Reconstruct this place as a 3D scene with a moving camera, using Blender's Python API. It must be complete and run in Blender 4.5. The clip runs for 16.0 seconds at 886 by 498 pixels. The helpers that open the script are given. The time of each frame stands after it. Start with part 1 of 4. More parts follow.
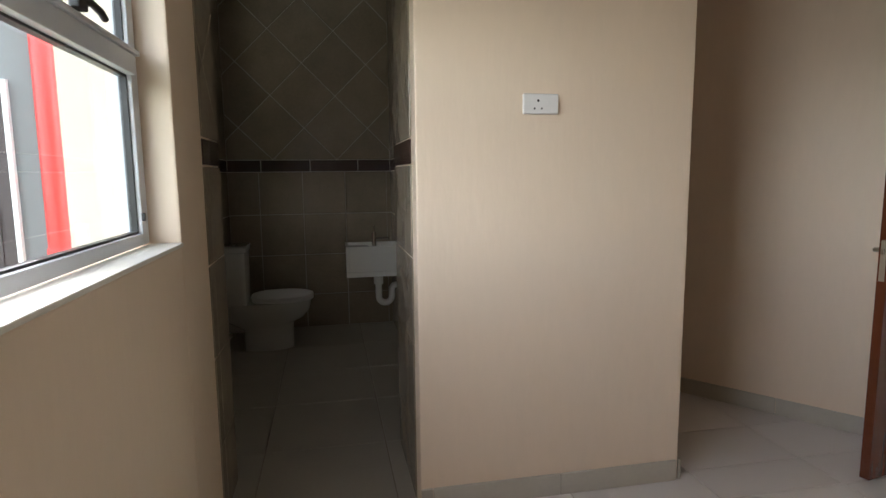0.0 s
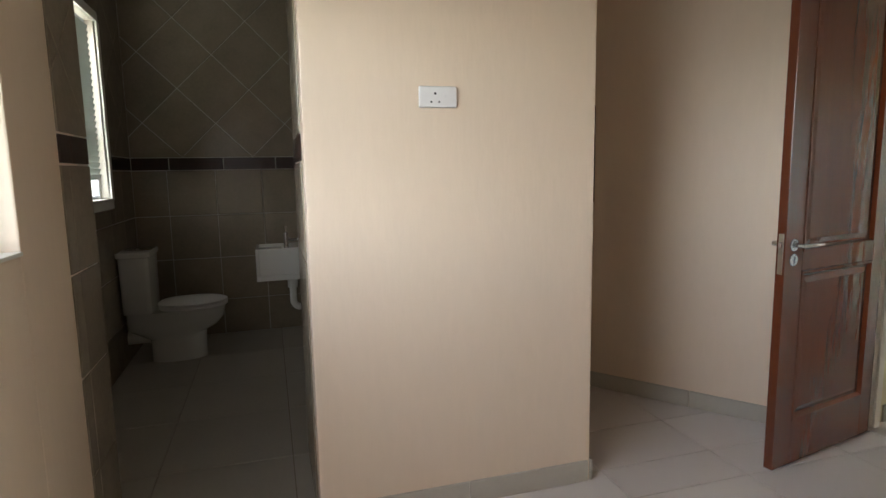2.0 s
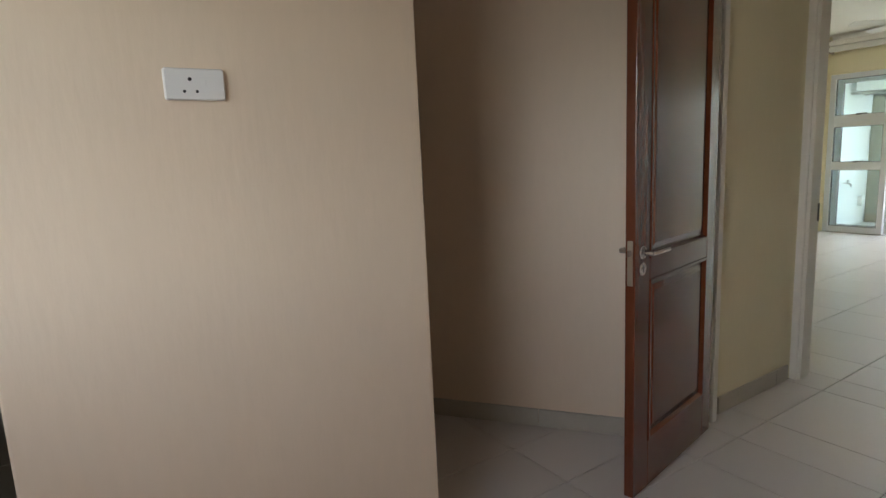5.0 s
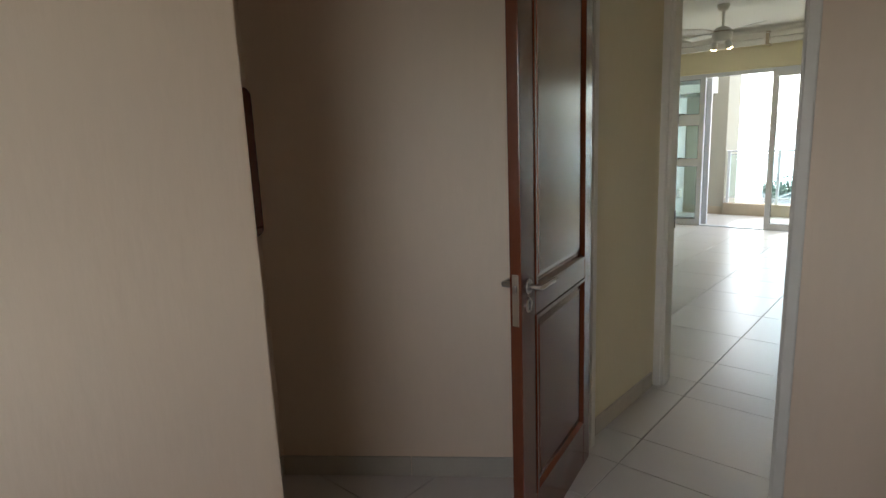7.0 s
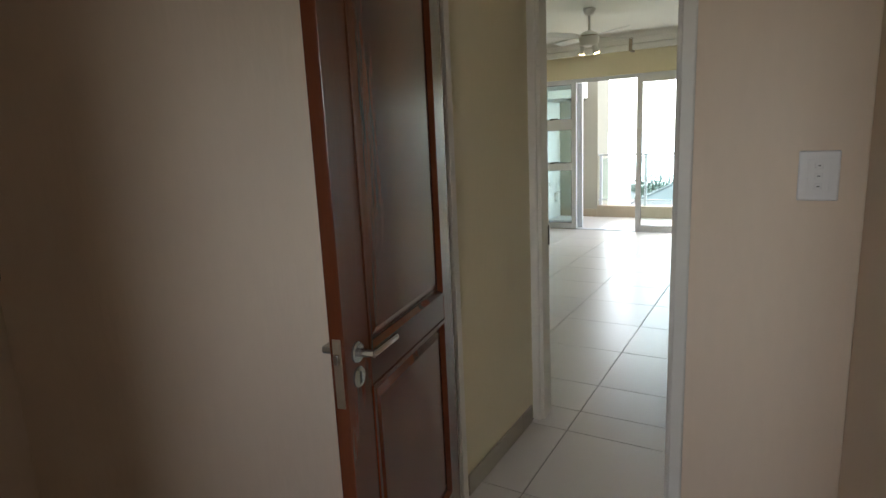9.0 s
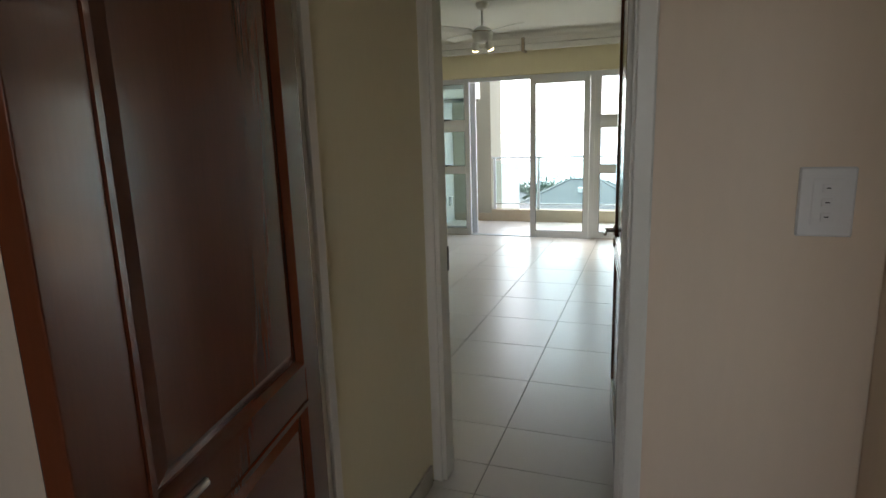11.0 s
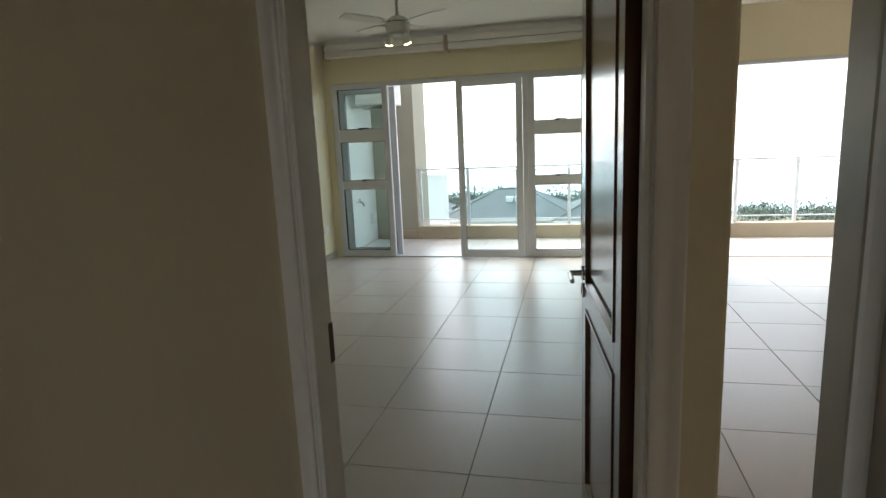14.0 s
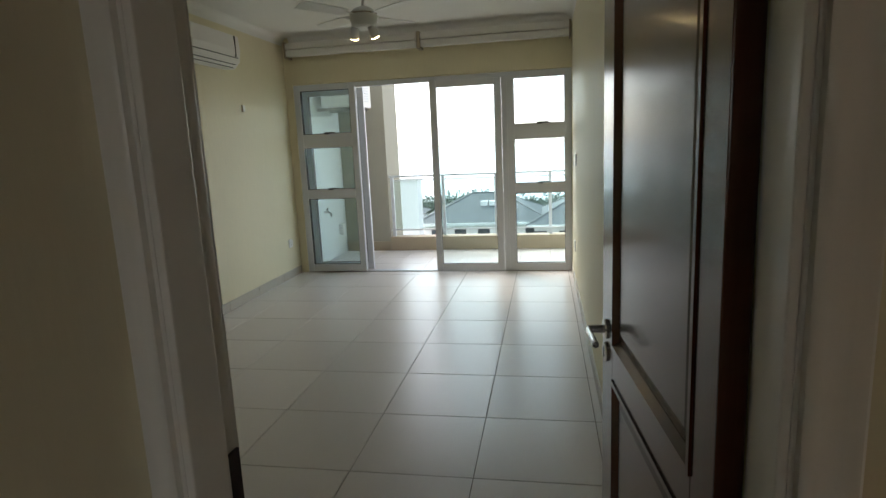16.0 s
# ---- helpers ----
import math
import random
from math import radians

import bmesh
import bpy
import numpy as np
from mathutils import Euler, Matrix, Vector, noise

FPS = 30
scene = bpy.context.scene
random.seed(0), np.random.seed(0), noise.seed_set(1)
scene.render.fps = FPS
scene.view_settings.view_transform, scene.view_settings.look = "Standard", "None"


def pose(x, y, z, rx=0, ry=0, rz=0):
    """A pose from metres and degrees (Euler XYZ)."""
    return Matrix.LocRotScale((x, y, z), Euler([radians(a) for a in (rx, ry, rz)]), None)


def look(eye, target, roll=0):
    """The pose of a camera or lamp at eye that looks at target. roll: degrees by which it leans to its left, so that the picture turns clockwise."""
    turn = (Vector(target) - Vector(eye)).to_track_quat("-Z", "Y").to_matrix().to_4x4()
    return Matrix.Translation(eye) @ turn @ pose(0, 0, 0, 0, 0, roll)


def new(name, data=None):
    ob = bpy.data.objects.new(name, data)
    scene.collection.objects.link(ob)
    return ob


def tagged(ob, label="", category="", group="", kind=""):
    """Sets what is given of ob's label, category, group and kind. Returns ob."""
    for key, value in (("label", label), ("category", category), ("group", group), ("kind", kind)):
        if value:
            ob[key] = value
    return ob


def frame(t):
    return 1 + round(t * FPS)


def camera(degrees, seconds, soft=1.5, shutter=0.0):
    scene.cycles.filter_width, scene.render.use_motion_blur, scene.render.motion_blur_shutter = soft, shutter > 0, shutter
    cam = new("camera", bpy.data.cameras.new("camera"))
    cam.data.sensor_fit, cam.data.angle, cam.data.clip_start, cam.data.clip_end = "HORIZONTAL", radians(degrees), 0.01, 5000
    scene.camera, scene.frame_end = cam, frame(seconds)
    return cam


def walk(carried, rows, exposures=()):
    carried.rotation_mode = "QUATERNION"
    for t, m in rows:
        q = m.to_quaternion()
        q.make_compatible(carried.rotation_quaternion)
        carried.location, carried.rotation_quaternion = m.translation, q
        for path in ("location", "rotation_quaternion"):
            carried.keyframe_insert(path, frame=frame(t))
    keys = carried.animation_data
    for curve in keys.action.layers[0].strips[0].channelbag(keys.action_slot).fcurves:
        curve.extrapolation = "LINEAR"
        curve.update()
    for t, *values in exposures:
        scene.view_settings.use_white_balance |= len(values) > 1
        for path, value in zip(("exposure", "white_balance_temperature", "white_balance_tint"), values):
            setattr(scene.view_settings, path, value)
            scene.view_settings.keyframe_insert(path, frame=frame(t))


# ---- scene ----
cam = camera(75.4, 16.0)
PATH = [
    (0, (0.3, 0.032, 1.361), (0.688, 1.978, 1.106), -0.6),
    (0.5, (0.356, 0.048, 1.36), (0.787, 1.983, 1.095), -0.8),
    (1, (0.412, 0.06, 1.36), (0.89, 1.984, 1.094), -0.9),
    (1.5, (0.47, 0.074, 1.362), (0.991, 1.986, 1.094), -0.9),
    (2, (0.506, 0.108, 1.359), (1.077, 2.006, 1.091), -1.0),
    (2.5, (0.555, 0.188, 1.356), (1.185, 2.067, 1.086), -1.2),
    (3, (0.592, 0.277, 1.367), (1.316, 2.123, 1.097), -1.4),
    (3.5, (0.616, 0.354, 1.379), (1.452, 2.15, 1.103), -1.8),
    (4, (0.657, 0.409, 1.393), (1.585, 2.158, 1.111), -2.1),
    (4.2, (0.682, 0.44, 1.398), (1.641, 2.172, 1.111), -2.4),
    (6.3, (0.989, 0.872, 1.511), (2.312, 2.322, 1.128), -1.9),
    (6.5, (1.007, 0.9, 1.52), (2.371, 2.311, 1.137), -2.0),
    (7, (1.075, 0.974, 1.517), (2.541, 2.281, 1.137), -2.3),
    (7.5, (1.194, 1.014, 1.517), (2.734, 2.233, 1.137), -2.5),
    (8, (1.345, 1.056, 1.527), (2.94, 2.2, 1.146), -2.6),
    (8.5, (1.475, 1.074, 1.529), (3.112, 2.159, 1.15), -2.7),
    (9, (1.603, 1.121, 1.528), (3.291, 2.124, 1.147), -2.7),
    (9.5, (1.747, 1.207, 1.535), (3.49, 2.111, 1.151), -2.7),
    (10, (1.863, 1.27, 1.53), (3.655, 2.069, 1.145), -2.7),
    (10.2, (1.909, 1.278, 1.537), (3.714, 2.045, 1.147), -2.6),
    (12.3, (2.584, 1.486, 1.52), (4.465, 2.049, 1.144), -1.9),
    (12.5, (2.636, 1.496, 1.521), (4.523, 2.043, 1.145), -2.3),
    (13, (2.78, 1.52, 1.5), (4.68, 2.021, 1.128), -2.4),
    (13.5, (2.95, 1.533, 1.502), (4.86, 1.999, 1.135), -2.5),
    (14, (3.12, 1.544, 1.502), (5.036, 1.986, 1.137), -2.5),
    (14.5, (3.254, 1.571, 1.502), (5.174, 1.997, 1.139), -2.5),
    (15, (3.401, 1.629, 1.515), (5.327, 2.03, 1.154), -2.4),
    (15.5, (3.53, 1.66, 1.517), (5.461, 2.035, 1.157), -2.5),
    (16, (3.676, 1.663, 1.52), (5.612, 2.018, 1.164), -2.6),
]
walk(cam, [(t, look(eye, target, roll)) for t, eye, target, roll in PATH],
     [(0, 3.7), (2.5, 4.05), (4.0, 3.75), (6.5, 3.0), (8.5, 3.15), (10, 2.8), (12.5, 2.45), (14, 2.25), (15, 2.0), (16, 2.1)])

# ---- world, sun, large lights ----
world = bpy.data.worlds.new("world")
scene.world = world
world.use_nodes = True
wn = world.node_tree.nodes
sky = wn.new("ShaderNodeTexSky")
sky.sky_type = "NISHITA"
sky.sun_disc = False
sky.sun_elevation = radians(48)
sky.sun_rotation = radians(40)
sky.dust_density = 1.5
sky.air_density = 1.0
sky.ozone_density = 0.6
soft_sky = wn.new("ShaderNodeHueSaturation")
soft_sky.inputs["Saturation"].default_value = 0.35
world.node_tree.links.new(sky.outputs[0], soft_sky.inputs["Color"])
world.node_tree.links.new(soft_sky.outputs[0], wn["Background"].inputs[0])
wn["Background"].inputs[1].default_value = 0.15

sun = new("sun", bpy.data.lights.new("sun", "SUN"))
sun.data.energy = 1.0
sun.data.angle = radians(35)
sun.data.color = (1.0, 0.95, 0.88)
sun.matrix_world = look((20, 17, 29), (0, 0, 0))

# sky light through the part of the bedroom window behind the camera
win_lamp = new("window_light", bpy.data.lights.new("window_light", "AREA"))
win_lamp.data.shape = "RECTANGLE"
win_lamp.data.size, win_lamp.data.size_y = 1.0, 0.92
win_lamp.data.energy = 0.85
win_lamp.data.color = (0.96, 0.94, 1.0)
win_lamp.matrix_world = look((-0.21, 0.78, 1.65), (1.0, 0.78, 1.5))

# sky light in the small bathroom window
bath_lamp = new("bathroom_window_light", bpy.data.lights.new("bathroom_window_light", "AREA"))
bath_lamp.data.shape = "RECTANGLE"
bath_lamp.data.size, bath_lamp.data.size_y = 0.56, 1.1
bath_lamp.data.energy = 0.8
bath_lamp.data.color = (1.0, 0.97, 0.9)
bath_lamp.matrix_world = look((-0.665, 4.31, 1.8), (0.4, 4.31, 1.7))


# ---- materials ----
def material(name, base, rough=0.6, metal=0.0, vary=0.08, scale=3.0, fine=60.0, bump=0.0, stretch=(1, 1, 1),
             coat=0.0, per_piece=0.0, second=None, rvar=0.18):
    """Principled surface with two scales of colour variation, fine relief and an optional change from piece to piece."""
    m = bpy.data.materials.new(name)
    m.use_nodes = True
    nt = m.node_tree
    n, ln = nt.nodes, nt.links
    b = n["Principled BSDF"]
    b.inputs["Metallic"].default_value = metal
    b.inputs["Coat Weight"].default_value = coat
    b.inputs["Coat Roughness"].default_value = 0.12
    tc = n.new("ShaderNodeTexCoord")
    mp = n.new("ShaderNodeMapping")
    mp.inputs["Scale"].default_value = stretch
    ln.new(tc.outputs["Object"], mp.inputs["Vector"])
    big = n.new("ShaderNodeTexNoise")
    big.inputs["Scale"].default_value = scale
    big.inputs["Detail"].default_value = 4
    ln.new(mp.outputs[0], big.inputs["Vector"])
    small = n.new("ShaderNodeTexNoise")
    small.inputs["Scale"].default_value = fine
    small.inputs["Detail"].default_value = 3
    ln.new(mp.outputs[0], small.inputs["Vector"])
    mix = n.new("ShaderNodeMix")
    mix.data_type = "RGBA"
    dark = tuple(max(0, c * (1 - 2.2 * vary)) for c in base)
    lite = tuple(min(1, c * (1 + 1.6 * vary)) for c in (second or base))
    mix.inputs[6].default_value = (*dark, 1)
    mix.inputs[7].default_value = (*lite, 1)
    avg = n.new("ShaderNodeMath")
    avg.operation = "MULTIPLY_ADD"
    avg.inputs[1].default_value = 0.65
    ln.new(big.outputs["Fac"], avg.inputs[0])
    part = n.new("ShaderNodeMath")
    part.operation = "MULTIPLY"
    part.inputs[1].default_value = 0.35
    ln.new(small.outputs["Fac"], part.inputs[0])
    ln.new(part.outputs[0], avg.inputs[2])
    ln.new(avg.outputs[0], mix.inputs[0])
    out = mix.outputs[2]
    if per_piece:
        info = n.new("ShaderNodeObjectInfo")
        hsv = n.new("ShaderNodeHueSaturation")
        mr = n.new("ShaderNodeMapRange")
        mr.inputs[3].default_value, mr.inputs[4].default_value = 1 - per_piece, 1 + per_piece
        ln.new(info.outputs["Random"], mr.inputs[0])
        ln.new(mr.outputs[0], hsv.inputs["Value"])
        ln.new(out, hsv.inputs["Color"])
        out = hsv.outputs[0]
    ln.new(out, b.inputs["Base Color"])
    rr = n.new("ShaderNodeMapRange")
    rr.inputs[3].default_value, rr.inputs[4].default_value = rough * (1 - rvar), min(1, rough * (1 + rvar))
    ln.new(big.outputs["Fac"], rr.inputs[0])
    ln.new(rr.outputs[0], b.inputs["Roughness"])
    if bump:
        bp = n.new("ShaderNodeBump")
        bp.inputs["Strength"].default_value = bump
        bp.inputs["Distance"].default_value = 0.004
        ln.new(small.outputs["Fac"], bp.inputs["Height"])
        ln.new(bp.outputs[0], b.inputs["Normal"])
    return m


def glass(name, tint=(0.97, 0.99, 0.99)):
    """Thin clear pane: mostly clear, mirrored by Fresnel."""
    m = bpy.data.materials.new(name)
    m.use_nodes = True
    n, ln = m.node_tree.nodes, m.node_tree.links
    n.remove(n["Principled BSDF"])
    tr = n.new("ShaderNodeBsdfTransparent")
    tr.inputs[0].default_value = (*tint, 1)
    gl = n.new("ShaderNodeBsdfGlossy")
    gl.inputs["Roughness"].default_value = 0.02
    fr = n.new("ShaderNodeLayerWeight")
    fr.inputs["Blend"].default_value = 0.5
    power = n.new("ShaderNodeMath")
    power.operation = "POWER"
    power.inputs[1].default_value = 4.0
    ln.new(fr.outputs["Facing"], power.inputs[0])
    gain = n.new("ShaderNodeMath")
    gain.operation = "MULTIPLY_ADD"
    gain.inputs[1].default_value, gain.inputs[2].default_value = 0.7, 0.03
    ln.new(power.outputs[0], gain.inputs[0])
    mx = n.new("ShaderNodeMixShader")
    ln.new(gain.outputs[0], mx.inputs[0])
    ln.new(tr.outputs[0], mx.inputs[1])
    ln.new(gl.outputs[0], mx.inputs[2])
    ln.new(mx.outputs[0], n["Material Output"].inputs[0])
    return m


def glow(name, color, strength):
    m = bpy.data.materials.new(name)
    m.use_nodes = True
    b = m.node_tree.nodes["Principled BSDF"]
    b.inputs["Emission Color"].default_value = (*color, 1)
    b.inputs["Emission Strength"].default_value = strength
    return m


M_CREAM = material("cream_wall_paint", (0.80, 0.65, 0.50), 0.5, vary=0.04, scale=1.6, fine=42, bump=0.3, stretch=(1, 1, 0.22))
M_YELLOW = material("pale_yellow_wall_paint", (0.76, 0.70, 0.505), 0.55, vary=0.04, scale=1.4, fine=42, bump=0.28, stretch=(1, 1, 0.25))
M_WHITE = material("white_ceiling_paint", (0.80, 0.79, 0.76), 0.75, vary=0.02, fine=90, bump=0.08)
M_TRIM = material("white_gloss_trim_paint", (0.78, 0.75, 0.68), 0.32, vary=0.03, scale=5, fine=70, bump=0.06)
M_GROUT = material("beige_floor_grout", (0.24, 0.20, 0.16), 0.85, vary=0.1, fine=150)
M_TILE = material("light_porcelain_floor_tile", (0.66, 0.61, 0.575), 0.3, vary=0.015, scale=2.2, fine=55, per_piece=0.03, rvar=0.04)
M_SKIRT = material("beige_skirting_tile", (0.50, 0.46, 0.39), 0.35, vary=0.07, scale=6, fine=60, per_piece=0.04)
M_BATH = material("olive_brown_wall_tile", (0.25, 0.205, 0.15), 0.22, vary=0.16, scale=5, fine=45, bump=0.06, per_piece=0.07, second=(0.30, 0.25, 0.185))
M_BAND = material("dark_brown_border_tile", (0.045, 0.024, 0.018), 0.24, vary=0.2, scale=12, fine=70, per_piece=0.12)
M_WGROUT = material("pale_wall_grout", (0.58, 0.54, 0.46), 0.85, vary=0.1, fine=150)
M_BFLOOR = material("grey_bathroom_floor_tile", (0.38, 0.345, 0.29), 0.4, vary=0.08, scale=3, fine=50, per_piece=0.04)
M_CERAMIC = material("white_glazed_ceramic", (0.76, 0.75, 0.71), 0.1, vary=0.015, coat=0.4)
M_PLASTIC = material("white_plastic", (0.80, 0.78, 0.76), 0.35, vary=0.015)
M_PVC = material("white_pvc_pipe", (0.72, 0.70, 0.65), 0.4, vary=0.04)
M_WOOD = material("red_mahogany_varnish", (0.115, 0.027, 0.011), 0.22, vary=0.06, scale=5, fine=40, bump=0.03, stretch=(4, 4, 0.3), coat=0.35, second=(0.14, 0.035, 0.014))
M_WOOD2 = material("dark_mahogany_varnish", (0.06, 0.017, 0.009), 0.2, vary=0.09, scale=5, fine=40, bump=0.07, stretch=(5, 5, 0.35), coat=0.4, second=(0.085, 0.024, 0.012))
M_STEEL = material("brushed_steel", (0.50, 0.48, 0.46), 0.24, metal=1.0, vary=0.05, fine=160)
M_BRASS = material("worn_lock_metal", (0.42, 0.36, 0.28), 0.4, metal=1.0, vary=0.12, scale=30)
M_BLACK = material("black_plastic", (0.015, 0.014, 0.014), 0.4, vary=0.1)
M_ALU = material("white_coated_aluminium", (0.66, 0.68, 0.72), 0.3, vary=0.03, scale=4, fine=120)
M_GLASS = glass("clear_glass")
M_GLASS2 = glass("green_tinted_glass", (0.91, 0.97, 0.97))
M_MIRROR = material("mirror_silver", (0.86, 0.87, 0.86), 0.015, metal=1.0, vary=0.005)
M_FROST = material("frosted_blind_slat", (0.36, 0.39, 0.35), 0.45, vary=0.05)
M_FANW = material("white_fan_enamel", (0.74, 0.73, 0.70), 0.35, vary=0.03)
M_BULB = glow("warm_bulb", (1.0, 0.72, 0.35), 14.0)
M_KERB = material("beige_balcony_kerb", (0.40, 0.33, 0.24), 0.7, vary=0.1, scale=5, fine=60, bump=0.15)
M_EXTW = material("white_exterior_plaster", (0.74, 0.74, 0.73), 0.85, vary=0.04, fine=80, bump=0.15)
M_EXTG = material("grey_exterior_plaster", (0.17, 0.175, 0.175), 0.85, vary=0.05, fine=80, bump=0.15)
# white pier plaster toned to grey-beige; the colour holds its backlit shade
M_PIER_SHADE = material("shaded_white_pier_plaster", (0.36, 0.34, 0.28), 0.85, vary=0.05, fine=80, bump=0.15)
M_RED = material("red_painted_pipe", (0.62, 0.035, 0.03), 0.4, vary=0.08, scale=5)
M_SHUT = material("dark_brown_shutter", (0.035, 0.02, 0.02), 0.5, vary=0.15, stretch=(1, 1, 6))
M_ROOF = material("grey_roof_tiles", (0.11, 0.125, 0.13), 0.8, vary=0.14, scale=1.2, fine=9)
# foliage green lifted towards grey, distance haze put into the colour
M_LEAF = material("hazed_green_foliage", (0.15, 0.19, 0.15), 0.8, vary=0.25, scale=1.5, fine=8)
M_BARK = material("brown_bark", (0.12, 0.08, 0.05), 0.9, vary=0.2)
M_GROUND = material("green_ground", (0.12, 0.14, 0.09), 0.95, vary=0.25, scale=0.05, fine=0.6)
M_SEA = material("pale_grey_sea", (0.42, 0.48, 0.52), 0.25, vary=0.08, scale=0.01, fine=0.2)
M_DARKWIN = material("dark_window_glass", (0.06, 0.07, 0.08), 0.1, vary=0.1)


# ---- mesh tools ----
def add_box(bm, x0, y0, z0, x1, y1, z1):
    vs = [bm.verts.new(p) for p in ((x0, y0, z0), (x1, y0, z0), (x1, y1, z0), (x0, y1, z0), (x0, y0, z1), (x1, y0, z1), (x1, y1, z1), (x0, y1, z1))]
    for f in ((3, 2, 1, 0), (4, 5, 6, 7), (0, 1, 5, 4), (1, 2, 6, 5), (2, 3, 7, 6), (3, 0, 4, 7)):
        bm.faces.new([vs[i] for i in f])
    return vs


def add_prism(bm, pts, z0, z1):
    lo = [bm.verts.new((x, y, z0)) for x, y in pts]
    hi = [bm.verts.new((x, y, z1)) for x, y in pts]
    bm.faces.new(lo[::-1])
    bm.faces.new(hi)
    for i in range(len(pts)):
        j = (i + 1) % len(pts)
        bm.faces.new((lo[i], lo[j], hi[j], hi[i]))


def add_lathe(bm, profile, m=None, steps=24):
    """Profile of (radius, height) turned round z, then moved by m."""
    rings = []
    for r, z in profile:
        rings.append([bm.verts.new((r * math.cos(2 * math.pi * k / steps), r * math.sin(2 * math.pi * k / steps), z)) for k in range(steps)])
    for a, b in zip(rings, rings[1:]):
        for k in range(steps):
            bm.faces.new((a[k], a[(k + 1) % steps], b[(k + 1) % steps], b[k]))
    bm.faces.new(rings[0][::-1])
    bm.faces.new(rings[-1])
    if m is not None:
        bmesh.ops.transform(bm, matrix=m, verts=[v for r in rings for v in r])


def add_loft(bm, loops):
    rings = [[bm.verts.new(p) for p in loop] for loop in loops]
    n = len(rings[0])
    for a, b in zip(rings, rings[1:]):
        for k in range(n):
            bm.faces.new((a[k], a[(k + 1) % n], b[(k + 1) % n], b[k]))
    bm.faces.new(rings[0][::-1])
    bm.faces.new(rings[-1])


def round_rect(w, h, r, steps=5):
    pts = []
    for cx, cy, a in ((w / 2 - r, h / 2 - r, 0), (-w / 2 + r, h / 2 - r, 90), (-w / 2 + r, -h / 2 + r, 180), (w / 2 - r, -h / 2 + r, 270)):
        for k in range(steps + 1):
            t = radians(a + 90 * k / steps)
            pts.append((cx + r * math.cos(t), cy + r * math.sin(t)))
    return pts


def finish(name, bm, mat, parent=None, bevel=0.0, smooth=False, segs=2, at=None):
    bmesh.ops.recalc_face_normals(bm, faces=bm.faces)
    if bevel:
        bmesh.ops.bevel(bm, geom=[e for e in bm.edges if e.is_manifold and e.calc_face_angle(0) > 0.5], offset=bevel, segments=segs, profile=0.6, affect="EDGES")
    me = bpy.data.meshes.new(name)
    bm.to_mesh(me)
    bm.free()
    me.materials.append(mat)
    if smooth:
        me.polygons.foreach_set("use_smooth", [True] * len(me.polygons))
        me.set_sharp_from_angle(angle=radians(35))
    ob = new(name, me)
    if parent:
        ob.parent = parent
    if at is not None:
        ob.matrix_basis = at
    return ob


def box(name, mat, x0, y0, z0, x1, y1, z1, parent=None, bevel=0.0):
    bm = bmesh.new()
    add_box(bm, x0, y0, z0, x1, y1, z1)
    return finish(name, bm, mat, parent, bevel)


def prism(name, mat, pts, z0, z1, parent=None, bevel=0.0):
    bm = bmesh.new()
    add_prism(bm, pts, z0, z1)
    return finish(name, bm, mat, parent, bevel)


def tube(name, mat, pts, r, parent=None, res=4):
    cu = bpy.data.curves.new(name, "CURVE")
    cu.dimensions, cu.bevel_depth, cu.bevel_resolution, cu.use_fill_caps = "3D", r, res, True
    sp = cu.splines.new("POLY")
    sp.points.add(len(pts) - 1)
    for p, q in zip(sp.points, pts):
        p.co = (*q, 1)
    tmp = bpy.data.objects.new(name, cu)
    me = bpy.data.meshes.new_from_object(tmp)
    bpy.data.objects.remove(tmp)
    me.materials.clear()
    me.materials.append(mat)
    me.polygons.foreach_set("use_smooth", [True] * len(me.polygons))
    ob = new(name, me)
    if parent:
        ob.parent = parent
    return ob


def setting(ob, label, category):
    return tagged(ob, label, category, kind="structure")


def thing(name, label, category, m, group=""):
    e = new(name)
    e.matrix_basis = m
    return tagged(e, label, category, group)


H = 3.02
HB = 2.86  # bedroom and living room ceiling

# ---- large structure ----
floor = setting(box("floor", M_GROUT, -0.8, -2.6, -0.2, 10.58, 5.4, -0.006), "light porcelain tiled floor through the rooms", "floor")

bm = bmesh.new()
for b in ((-0.33, -2.6, 0, -0.15, 0.22, H), (-0.33, 1.925, 0, -0.15, 2.50, H), (-0.33, 0.22, 0, -0.15, 1.925, 1.15), (-0.33, 0.22, 2.15, -0.15, 1.925, H)):
    add_box(bm, *b)
wall_left = setting(finish("wall_west", bm, M_CREAM, bevel=0.006), "cream painted wall with an aluminium window", "wall")

bm = bmesh.new()
for b in ((-0.69, 2.503, 0, -0.15, 2.62, H), (-0.69, 2.62, 0, -0.55, 4.0, H), (-0.69, 4.62, 0, -0.55, 5.3, H), (-0.69, 4.0, 0, -0.55, 4.62, 1.2), (-0.69, 4.0, 2.4, -0.55, 4.62, H)):
    add_box(bm, *b)
wall_bath_w = setting(finish("wall_bath_west", bm, M_WGROUT), "tiled bathroom wall with a small window", "wall")
wall_bath_n = setting(box("wall_bath_north", M_WGROUT, -0.69, 5.30, 0, 1.0, 5.45, H), "olive tiled bathroom back wall with brown border", "wall")
bm = bmesh.new()
add_prism(bm, [(0.63, 2.2), (1.79, 2.2), (1.79, 3.34), (1.0, 3.34), (1.0, 5.3), (0.87, 5.3), (0.87, 2.85), (0.63, 2.85)], 0, H)
wall_socket = setting(finish("wall_socket", bm, M_CREAM, bevel=0.006), "cream painted trowelled wall beside the bathroom", "wall")
